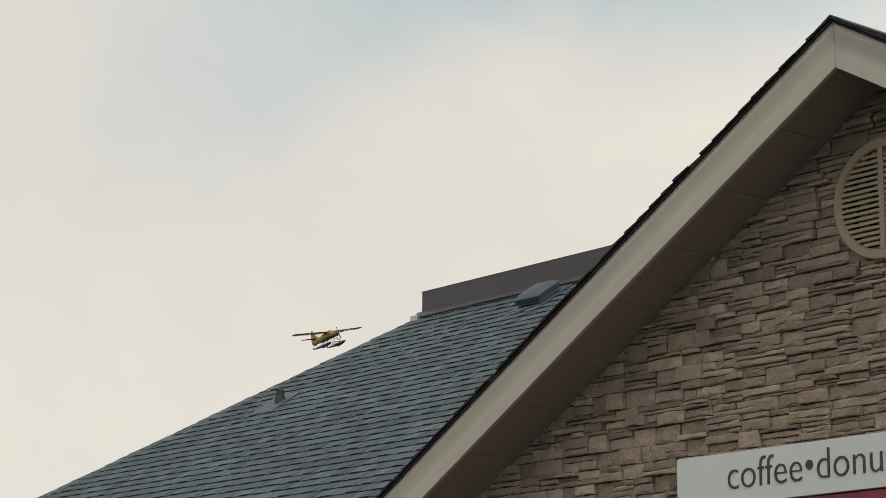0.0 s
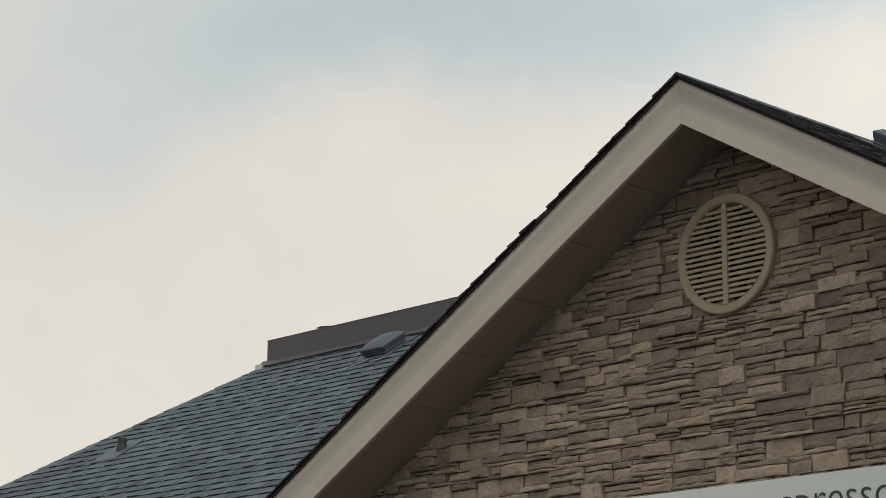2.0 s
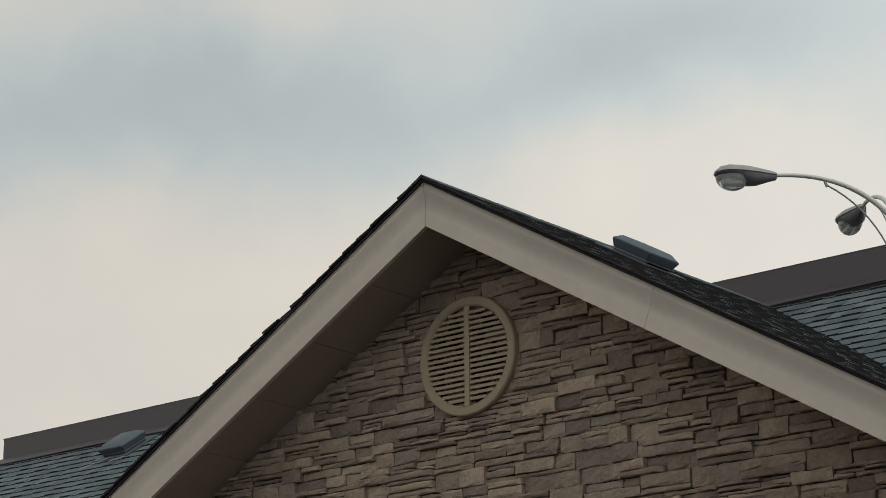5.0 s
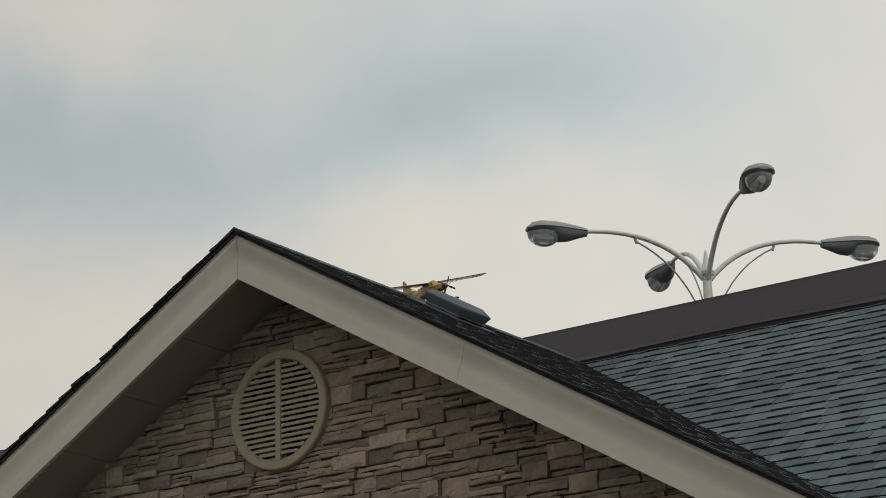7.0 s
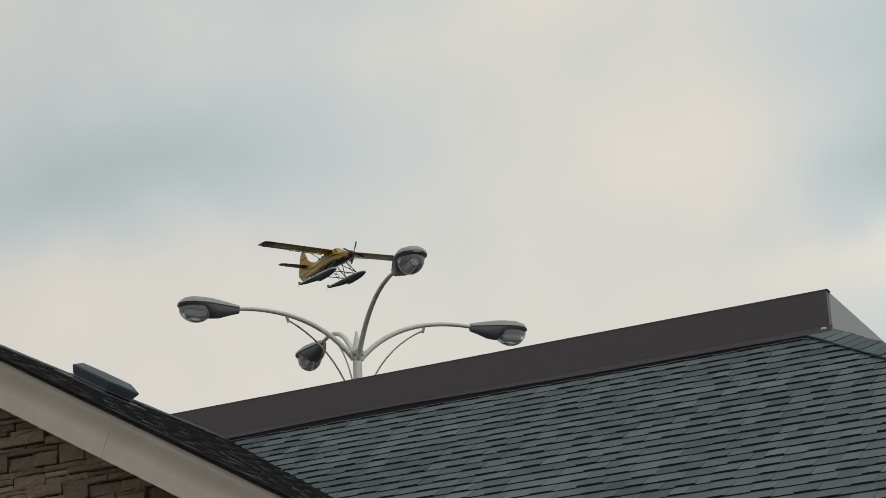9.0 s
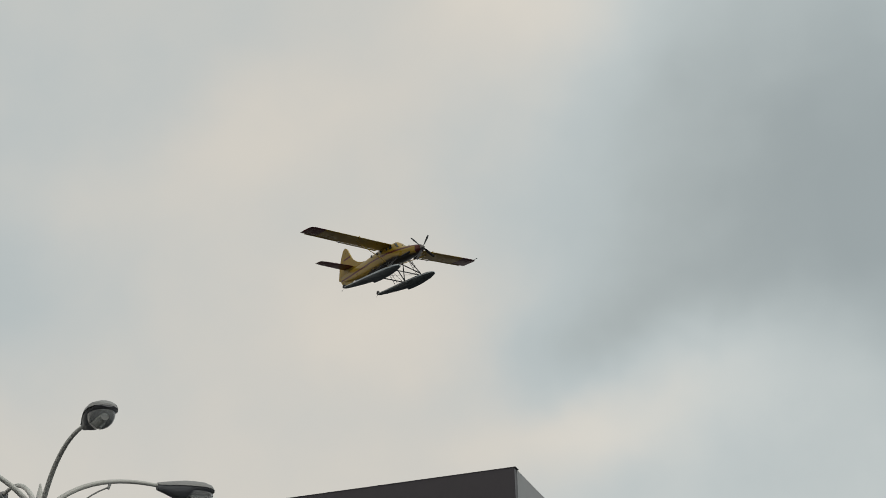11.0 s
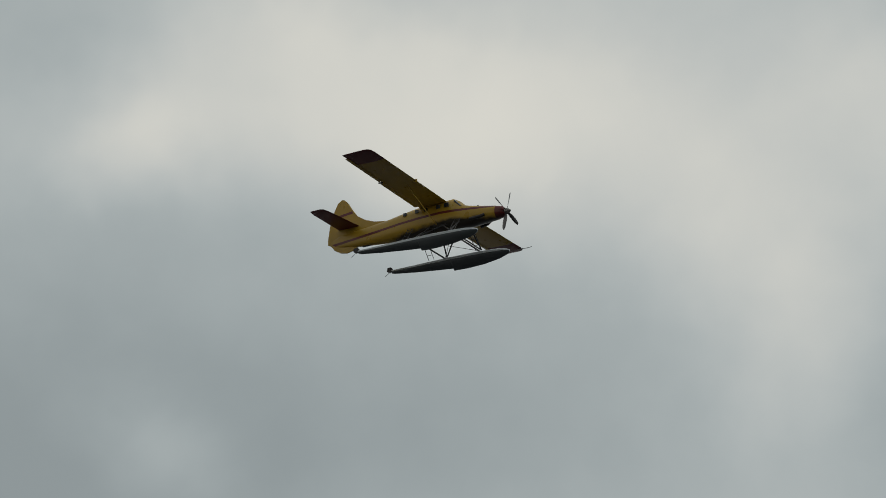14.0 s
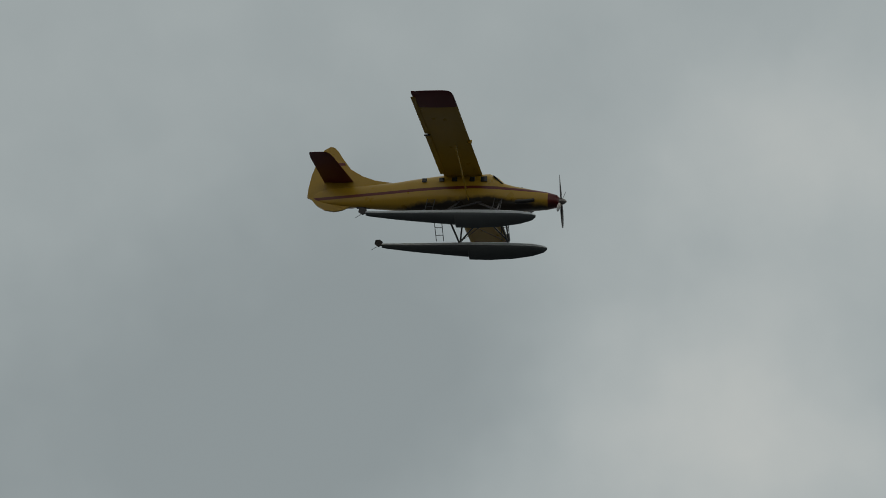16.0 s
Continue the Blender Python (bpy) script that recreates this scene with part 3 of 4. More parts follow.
# ---------------------------------------------------------------- four-armed lamp post behind the shop
def lamp_post():
    px, py = -14.96, 28.31
    thing = holder("street_lamp", pose(px, py, 0), "pale steel lamp post with four curved arms", "lamp post")
    part("pole", tube([(0, 0, 0), (0, 0, 6), (0, 0, 11.54)], [0.13, 0.10, 0.066], 16), M["pole"], thing, smooth=True)
    part("base_cover", tube([(0, 0, 0), (0, 0, 0.25), (0, 0, 0.32)], [0.26, 0.26, 0.15], 18), M["pole"], thing, smooth=True)
    part("cap", tube([(0, 0, 11.53), (0, 0, 11.58), (0, 0, 11.64), (0, 0, 11.91)], [0.10, 0.11, 0.07, 0.012], 14), M["pole"], thing, "pointed finial", smooth=True)
    for bearing, reach, head_z in ((317, 2.20, 12.22), (47, 2.26, 12.09), (137, 2.06, 12.21), (227, 2.24, 12.10)):
        c, s = math.cos(radians(bearing)), math.sin(radians(bearing))

        def at(r, z, side=0.0, c=c, s=s):
            return Vector((c * r - s * side, s * r + c * side, z))

        path = arc(at(0.05, 11.47), at(0.66, head_z + 0.13), at(reach - 0.40, head_z + 0.015), 14)
        arm = part("arm", tube(path, [0.042 - 0.014 * i / 14 for i in range(15)], 10), M["pole"], thing, smooth=True)
        if bearing != 317:
            part("brace", tube(arc(at(0.07, 10.80), at(0.36, 11.66), at(1.05, head_z - 0.10), 10), 0.013, 6), M["wire"], arm, "thin curved brace rod", smooth=True)
            part("clip", tube([at(1.04, head_z - 0.13), at(1.07, head_z - 0.04)], 0.022, 6), M["wire"], arm)
        # luminaire: teardrop hood, pale top and bulging lens under its outer half
        r0, r1 = reach - 0.45, reach + 0.45
        prof = [(0.0, 0.05, 0.045, 0.06), (0.12, 0.08, 0.07, 0.09), (0.32, 0.14, 0.10, 0.15), (0.48, 0.18, 0.12, 0.16), (0.6, 0.20, 0.125, 0.07), (0.78, 0.21, 0.125, 0.04), (0.92, 0.16, 0.095, 0.03), (1.0, 0.07, 0.03, 0.01)]
        loops, tops = [], []
        for k, wid, up, down in prof:
            r = r0 + (r1 - r0) * k
            loops.append([at(r, head_z + 0.005 + (up if math.sin(a) > 0 else down) * math.sin(a) * (1 if math.sin(a) < 0 else 0.35), wid * math.cos(a)) for a in (2 * math.pi * j / 16 for j in range(16))])
            tops.append([at(r, head_z + 0.018 + up * max(0.0, math.sin(a)) if math.sin(a) >= -1e-6 else head_z + 0.018, (wid + 0.012) * math.cos(a)) for a in (2 * math.pi * j / 16 for j in range(16))])
        head = part("luminaire", rings(loops), M["hood"], thing, "grey teardrop luminaire with bulging lens", smooth=True)
        part("hood", rings(tops), M["hood_top"], head, "weathered pale hood top", smooth=True)
        rc = r0 + (r1 - r0) * 0.72
        bowl = bmesh.new()
        bmesh.ops.create_uvsphere(bowl, u_segments=20, v_segments=10, radius=1.0)
        bmesh.ops.delete(bowl, geom=[v for v in bowl.verts if v.co.z > 0.15], context="VERTS")
        rot = Matrix.Rotation(radians(bearing), 4, "Z")
        bmesh.ops.transform(bowl, matrix=Matrix.Translation(at(rc, head_z - 0.035)) @ rot @ Matrix.Diagonal((0.245, 0.185, 0.20, 1)), verts=bowl.verts[:])
        part("lens", bowl, M["glass"], head, "clear bowl lens", smooth=True)
        part("reflector", tube([at(rc - 0.13, head_z - 0.10), at(rc + 0.13, head_z - 0.10)], 0.05, 10), M["pole"], head)
    return thing


lamp_post()


# ---------------------------------------------------------------- the floatplane
def ellipse(x, y0, zc, w, up, down, n=28, power=2.4):
    out = []
    for i in range(n):
        a = 2 * math.pi * i / n
        c, s = math.cos(a), math.sin(a)
        h = up if s > 0 else down
        out.append((x, y0 + w * math.copysign(abs(c) ** (2 / power), c), zc + h * math.copysign(abs(s) ** (2 / power), s)))
    return out


def blade_section(y, x_lead, chord, z, thick, n=16, twist=0.0):
    """A wing section across the flow, from its leading edge back."""
    pts = []
    for i in range(n):
        a = 2 * math.pi * i / n
        u = (1 - math.cos(a)) / 2
        t = thick * (1.6 * math.sqrt(max(u, 1e-6)) * (1 - u) ** 0.9 + 0.03)
        pts.append((x_lead - chord * u, y, z + (t if a < math.pi else -0.45 * t)))
    return pts


def livery():
    """Yellow over black belly with a maroon cheat line, as painted on the fuselage."""
    m = M["yellow"].copy()
    m.name = "yellow_fuselage_with_maroon_line"
    nt = m.node_tree
    b = nt.nodes["Principled BSDF"]
    old = b.inputs["Base Color"].links[0].from_socket
    tc = nt.nodes.new("ShaderNodeTexCoord")
    sp = nt.nodes.new("ShaderNodeSeparateXYZ")
    nt.links.new(tc.outputs["Object"], sp.inputs[0])

    def mm(op, a, b_=0.0, c=0.0):
        n = nt.nodes.new("ShaderNodeMath")
        n.operation = op
        for i, v in enumerate((a, b_, c)):
            if isinstance(v, (int, float)):
                n.inputs[i].default_value = v
            else:
                nt.links.new(v, n.inputs[i])
        return n.outputs[0]

    x, z = sp.outputs[0], sp.outputs[2]
    line = mm("ADD", mm("MULTIPLY", mm("ABSOLUTE", mm("ADD", x, 0.4)), -0.030), -0.74)
    stripe = mm("LESS_THAN", mm("ABSOLUTE", mm("SUBTRACT", z, line)), 0.080)
    # exhaust soot along the belly, ragged at its edge
    soot = nt.nodes.new("ShaderNodeTexNoise")
    soot.inputs["Scale"].default_value, soot.inputs["Detail"].default_value = 2.2, 4.0
    nt.links.new(tc.outputs["Object"], soot.inputs["Vector"])
    edge = mm("MULTIPLY_ADD", mm("SUBTRACT", soot.outputs["Fac"], 0.5), 0.45, mm("MULTIPLY_ADD", mm("ABSOLUTE", mm("SUBTRACT", x, 0.2)), -0.10, -1.08))
    belly = mm("MINIMUM", mm("MAXIMUM", mm("MULTIPLY", mm("SUBTRACT", edge, z), 4.5), 0.0), 0.96)
    nose = mm("GREATER_THAN", x, 3.38)
    dark = mm("MAXIMUM", stripe, nose)
    mix1 = nt.nodes.new("ShaderNodeMix")
    mix1.data_type = "RGBA"
    nt.links.new(dark, mix1.inputs[0])
    nt.links.new(old, mix1.inputs[6])
    mix1.inputs[7].default_value = (0.115, 0.014, 0.012, 1)
    mix2 = nt.nodes.new("ShaderNodeMix")
    mix2.data_type = "RGBA"
    nt.links.new(belly, mix2.inputs[0])
    nt.links.new(mix1.outputs[2], mix2.inputs[6])
    mix2.inputs[7].default_value = (0.014, 0.013, 0.013, 1)
    nt.links.new(mix2.outputs[2], b.inputs["Base Color"])
    return m


def floatplane():
    thing = new("floatplane")
    tagged(thing, "yellow single-engine turboprop floatplane with maroon tips, flying", "floatplane")
    paint = livery()
    secs = [(3.92, -1.23, 0.20, 0.20, 0.22), (3.8, -1.22, 0.34, 0.30, 0.30), (3.3, -1.2, 0.44, 0.42, 0.42), (2.6, -1.15, 0.50, 0.50, 0.52), (1.6, -1.05, 0.62, 0.60, 0.68),
            (1.15, -1.0, 0.68, 0.68, 0.74), (0.75, -0.95, 0.72, 1.0, 0.78), (0.35, -0.9, 0.74, 1.16, 0.82), (0.0, -0.9, 0.76, 1.14, 0.82), (-2.0, -0.9, 0.76, 1.10, 0.82), (-3.2, -0.9, 0.68, 0.95, 0.78),
            (-4.4, -0.88, 0.52, 0.76, 0.72), (-5.8, -0.84, 0.36, 0.60, 0.66), (-7.2, -0.82, 0.20, 0.50, 0.56), (-8.2, -0.82, 0.10, 0.40, 0.40), (-8.75, -0.85, 0.05, 0.25, 0.22)]
    body = part("fuselage", rings([ellipse(x, 0, zc, w, up, dn) for x, zc, w, up, dn in secs]), paint, thing, "yellow fuselage, maroon cheat line, black belly", smooth=True)
    # wing halves, slight dihedral, with maroon tips and a flap gap
    for s, nm in ((-1, "wing"), (1, "wing")):
        wing = part(nm, rings([blade_section(s * y, 0.02, 1.98, 0.02 + 0.022 * y, 0.17) for y in (0.0, 0.8, 3.0, 5.6, 7.35)]), M["yellow"], thing, "long straight yellow wing with maroon tip", smooth=True)
        tip = [(7.35, 0.02, 1.98, 0.17), (8.3, 0.02, 1.99, 0.16), (8.62, -0.03, 1.95, 0.12), (8.78, -0.14, 1.82, 0.07), (8.84, -0.32, 1.62, 0.03)]
        part("wing_tip", rings([blade_section(s * y, xl, c, 0.02 + 0.022 * y, th) for y, xl, c, th in tip]), M["maroon"], wing, "maroon wing tip", smooth=True)
        part("flap", rings([blade_section(s * y, -1.82, 0.26, -0.06 + 0.022 * y, 0.03) for y in (0.85, 4.75)]), M["yellow"], wing, smooth=True)
        part("aileron", rings([blade_section(s * y, -1.85, 0.22, -0.01 + 0.022 * y, 0.025) for y in (4.85, 8.35)]), M["yellow"], wing, smooth=True)
        part("hinge_horn", box(-2.10, -1.80, s * 4.8 - 0.02, s * 4.8 + 0.02, 0.0, 0.08), M["black"], wing)
        part("wing_fence", box(-0.12, 0.10, s * 3.95 - 0.02, s * 3.95 + 0.02, 0.0, 0.18), M["yellow"], wing)
        part("wing_strut", tube([(-0.55, s * 0.72, -1.45), (-0.75, s * 3.75, 0.0)], 0.036, 8), M["yellow"], wing, smooth=True)
        stab = part("tailplane", rings([blade_section(s * y, xl, c, -0.02 + 0.035 * y, th) for y, xl, c, th in ((0.0, -6.75, 1.55, 0.10), (0.25, -6.78, 1.52, 0.10), (2.6, -7.2, 1.2, 0.07), (3.05, -7.33, 1.02, 0.04), (3.16, -7.5, 0.8, 0.02))]), M["maroon"], thing, "maroon tailplane", smooth=True)
    # fin, rudder and ventral fin
    fin_line = [(-4.6, -0.12), (-5.6, 0.04), (-6.3, 0.30), (-6.95, 0.70), (-7.42, 1.30), (-7.72, 1.74), (-7.95, 1.97), (-8.12, 2.03), (-8.22, 2.01), (-8.22, -0.95), (-6.6, -1.2), (-4.6, -0.8)]
    fin = prism([(x, -0.06, z) for x, z in fin_line], (0, 0.12, 0))
    part("fin", fin, M["yellow"], thing, "tall rounded yellow fin")
    rud = [(-8.23, 2.0), (-8.48, 1.84), (-8.78, 1.20), (-9.0, 0.38), (-9.1, -0.4), (-9.1, -0.88), (-8.85, -1.0), (-8.23, -1.0)]
    part("rudder", prism([(x, -0.045, z) for x, z in rud], (0, 0.09, 0)), M["yellow"], thing)
    ven = [(-8.9, -0.95), (-8.55, -1.35), (-8.1, -1.6), (-7.6, -1.68), (-7.2, -1.6), (-6.7, -1.35), (-6.5, -1.1), (-8.04, -0.9)]
    part("ventral_fin", prism([(x, -0.05, z) for x, z in ven], (0, 0.10, 0)), M["yellow"], thing)
    part("fin_stripe", prism([(x, -0.068, z) for x, z in ((-7.24, 0.94), (-8.3, 0.82), (-8.3, 0.98), (-7.34, 1.10))], (0, 0.136, 0)), M["maroon"], thing, "maroon band across the fin")
    # glazing
    for s in (-1, 1):
        part("windscreen", prism([(1.10, s * 0.04, -0.36), (1.04, s * 0.58, -0.52), (0.56, s * 0.60, -0.08), (0.60, s * 0.04, 0.02)], (0.05, s * 0.03, 0.055)), M["cockpit"], thing)
        for x, w, h in ((0.15, 0.40, 0.34), (-0.45, 0.32, 0.30), (-1.35, 0.32, 0.26), (-2.0, 0.32, 0.26), (-2.9, 0.30, 0.25)):
            yy = 0.745 if x > -2.4 else 0.69
            w, h = 0.82 * w, 0.85 * h
            part("window", box(x - w / 2, x + w / 2, s * yy - 0.026, s * yy + 0.026, -0.30 - h / 2, -0.30 + h / 2, 0.02), M["cockpit"], thing)
        part("exhaust", tube([(2.7, s * 0.45, -1.35), (2.3, s * 0.62, -1.5), (1.8, s * 0.68, -1.55)], [0.09, 0.10, 0.10], 10), M["black"], thing, smooth=True)
    part("tail_bumper", box(-6.45, -5.65, -0.07, 0.07, -1.50, -1.36, 0.02), M["black"], thing, "dark fairing under the tail")
    part("antenna", box(1.9, 2.0, -0.01, 0.01, -0.6, -0.42), M["black"], thing)
    # floats with keel, spreader bars, struts and ladders
    fl = [(3.12, -2.93, 0.06, 0.05, 0.07), (2.95, -2.95, 0.22, 0.14, 0.22), (2.4, -2.95, 0.36, 0.22, 0.40), (1.4, -2.95, 0.43, 0.27, 0.55), (0.2, -2.93, 0.45, 0.28, 0.62), (-0.8, -2.91, 0.44, 0.27, 0.61),
          (-0.85, -2.91, 0.44, 0.27, 0.46), (-2.2, -2.87, 0.38, 0.23, 0.37), (-3.8, -2.81, 0.27, 0.18, 0.26), (-5.2, -2.73, 0.15, 0.12, 0.15), (-5.42, -2.71, 0.12, 0.10, 0.11)]
    for s in (-1, 1):
        y0 = s * 1.84

        def loop(sec, y0=y0):
            x, zc, w, up, dn = sec
            return [(x, y0 + w * a, zc + b) for a, b in ((0, up), (0.55, up * 0.93), (0.92, up * 0.55), (1.0, 0.0), (0.96, -dn * 0.25), (0.5, -dn * 0.72), (0, -dn), (-0.5, -dn * 0.72), (-0.96, -dn * 0.25), (-1.0, 0.0), (-0.92, up * 0.55), (-0.55, up * 0.93))]

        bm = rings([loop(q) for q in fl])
        # faces below the chine take a darker aluminium, underside shade put into the colour
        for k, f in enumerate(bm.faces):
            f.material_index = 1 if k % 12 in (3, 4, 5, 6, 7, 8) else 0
        fob = part("float", bm, [M["float_top"], M["float_low_shaded"]], thing, "long grey aluminium float, lower half coloured as shaded", smooth=True)
        part("water_rudder", prism([(-5.40, y0 - 0.03, -2.5), (-5.55, y0 - 0.03, -2.38), (-5.78, y0 - 0.03, -2.40), (-5.82, y0 - 0.03, -2.62), (-5.6, y0 - 0.03, -2.78), (-5.42, y0 - 0.03, -2.68)], (0, 0.06, 0)), M["strut"], fob)
        part("rudder_cable", tube([(-5.6, y0, -2.7), (-5.95, y0, -2.95)], 0.012, 5), M["strut"], fob)
        for xa, xb in ((1.15, 1.05), (-1.35, -1.05), (1.15, -0.2), (-1.35, 0.1)):
            part("float_strut", tube([(xa, y0 * 0.98, -2.55), (xb, s * 0.62, -1.5)], 0.045, 8), M["strut"], thing, smooth=True)
        for x0 in (1.05, -2.35):
            rails = [tube([(x0 + d, y0 - s * 0.25, -2.6), (x0 + d - 0.1, s * 0.70, -1.35)], 0.02, 6) for d in (-0.19, 0.19)]
            for r_ in rails:
                part("ladder_rail", r_, M["strut"], thing)
            for k in (0.2, 0.45, 0.7, 0.92):
                p, q = Vector((x0, y0 - s * 0.25, -2.6)), Vector((x0 - 0.1, s * 0.70, -1.35))
                c = p.lerp(q, k)
                part("ladder_rung", tube([c + Vector((-0.19, 0, 0)), c + Vector((0.19, 0, 0))], 0.018, 6), M["strut"], thing)
    for x0 in (1.15, -1.35):
        part("spreader_bar", tube([(x0, -1.6, -2.7), (x0, 1.6, -2.7)], 0.05, 8), M["strut"], thing, smooth=True)
    part("spreader_wire", tube([(1.15, -1.6, -2.68), (-1.35, 1.6, -2.68)], 0.016, 5), M["strut"], thing)
    part("spreader_wire", tube([(1.15, 1.6, -2.68), (-1.35, -1.6, -2.68)], 0.016, 5), M["strut"], thing)
    part("pitot_tube", tube([(-0.1, 8.2, 0.1), (0.45, 8.25, 0.05), (0.85, 8.3, 0.1)], 0.018, 6), M["strut"], thing)
    # propeller: its hub turns about the thing's x axis
    prop = new("propeller")
    prop.parent = thing
    spin_hub = part("spinner", rings([ellipse(x, 0, 0, r, r, r, 18, 2.0) for x, r in ((-0.06, 0.2), (0.05, 0.19), (0.18, 0.14), (0.29, 0.07), (0.33, 0.02))]), M["spinner"], prop, "bare metal spinner", smooth=True)
    for k in range(4):
        a = radians(90 * k)
        loops = []
        for r, c, tw in ((0.15, 0.12, 50), (0.5, 0.22, 34), (0.9, 0.25, 24), (1.2, 0.22, 18), (1.38, 0.14, 15)):
            ct, st = math.cos(radians(tw)) * c / 2, math.sin(radians(tw)) * c / 2
            e = Vector((0, math.cos(a), math.sin(a)))
            f = Vector((0, -math.sin(a), math.cos(a)))
            xv = Vector((1, 0, 0))
            ctr = e * r + xv * 0.05
            d, n_ = f * ct + xv * st, (f * -st + xv * ct).normalized() * 0.014
            loops.append([ctr + d, ctr + n_, ctr - d, ctr - n_])
        part("blade", rings(loops), M["black"], prop, "black propeller blade")
    return thing, prop


PLANE, PROP = floatplane()


# ---------------------------------------------------------------- shingles, hip caps and stones
def piece_mesh(name, verts, faces, mat, edges=()):
    """edges: which of every six faces get the black cut with its shadow painted in."""
    me = bpy.data.meshes.new(name)
    me.from_pydata(verts, [], faces)
    me.materials.append(mat)
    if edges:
        me.materials.append(M["underlay_shade"])
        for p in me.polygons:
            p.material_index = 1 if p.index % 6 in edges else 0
    return me


BOX_FACES = [(0, 1, 2, 3), (4, 7, 6, 5), (0, 4, 5, 1), (1, 5, 6, 2), (2, 6, 7, 3), (3, 7, 4, 0)]
EXPOSURE = 0.131
rng = random.Random(11)


class Field:
    """Gathers shingles of one slope: the near ones as pieces, the rest in one mesh."""

    def __init__(self, origin, along, down, near):
        self.o, self.u, self.v = Vector(origin), Vector(along).normalized(), Vector(down).normalized()
        self.n = self.u.cross(self.v).normalized()
        if self.n.z < 0:
            self.n = -self.n
        self.near, self.verts, self.faces, self.count, self.pieces = near, [], [], 0, []
        self.limit, self.swell = None, 1.0

    def shingle(self, a, b, s, thick, lift=0.0):
        """From a to b along the course, its butt edge s down the slope."""
        up = min(0.152, s)
        thick *= self.swell
        g = 0.0003
        jit = rng.uniform(-0.005, 0.005)
        loc = []
        for h in (0, 1):
            for x, d in ((a + g, s + jit), (b - g, s + jit), (b - g, s - up), (a + g, s - up)):
                if self.limit:
                    x = min(max(x, self.limit(d)[0]), self.limit(d)[1])
                z = (thick if d > s - 0.05 else 0.0005) if h else -0.006
                loc.append(self.o + self.u * x + self.v * d + self.n * z)
        if self.near(loc[0]) and self.count < 290:
            self.count += 1
            self.pieces.append(loc)
        else:
            k = len(self.verts)
            self.verts += loc
            self.faces += [tuple(i + k for i in f) for f in BOX_FACES]

    def course(self, a, b, s):
        x = a - rng.uniform(0, 0.3)
        tooth = rng.random() < 0.5
        while x < b:
            tooth = not tooth
            w = rng.uniform(0.10, 0.17) if tooth else rng.uniform(0.08, 0.19)
            x2 = min(x + w, b)
            if x2 - max(x, a) > 0.015:
                self.shingle(max(x, a), x2, s, rng.uniform(0.0130, 0.0155) if tooth else rng.uniform(0.0075, 0.0105))
            x = x2

    def build(self, parent, cut=(0, 2)):
        for loc in self.pieces:
            c = sum(loc, Vector()) / 8
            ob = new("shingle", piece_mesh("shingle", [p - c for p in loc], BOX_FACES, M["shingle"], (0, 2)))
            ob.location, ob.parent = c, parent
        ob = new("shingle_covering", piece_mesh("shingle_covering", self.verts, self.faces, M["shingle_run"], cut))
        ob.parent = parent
        tagged(ob, kind="stuff")


def main_slope():
    cs = 1 / math.sqrt(1 + PITCH ** 2)
    f = Field((0, TOP_Y, TOP_Z), (1, 0, 0), (0, -1, -PITCH), lambda p: -7.3 < p.x < -4.6 and p.y > 13.0)
    f.limit = lambda d: (LEFT - LEFT_RUN * d * cs, RIGHT + d * cs)
    s = 0.085
    while s * cs < RUN + 0.02:
        y = TOP_Y - s * cs
        z = main_z(y)
        cover = max(0.0, (RIDGE_Z - z) / GABLE - 0.30)
        l, r = LEFT - LEFT_RUN * (TOP_Y - y), RIGHT + (TOP_Y - y)
        if cover > 0.1:
            f.course(l, RIDGE_X - cover, s)
            f.course(RIDGE_X + cover, r, s)
        else:
            f.course(l, r, s)
        s += EXPOSURE
    f.build(roof)


def gable_slope(side):
    cs = 1 / math.sqrt(1 + GABLE ** 2)
    f = Field((RIDGE_X, 0, RIDGE_Z), (0, 1, 0), (side, 0, -GABLE), lambda p: False)
    f.swell = 0.75 if side > 0 else 1.0
    s = 0.08
    while s * cs < gh + 0.02:
        x = RIDGE_X + side * s * cs
        y_end = TOP_Y - (TOP_Z - gable_z(x)) / PITCH + 0.3
        f.course(RAKE_Y - 0.040 - rng.uniform(0, 0.012), min(y_end, TOP_Y - 0.01), s)
        s += EXPOSURE
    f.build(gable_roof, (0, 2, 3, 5))


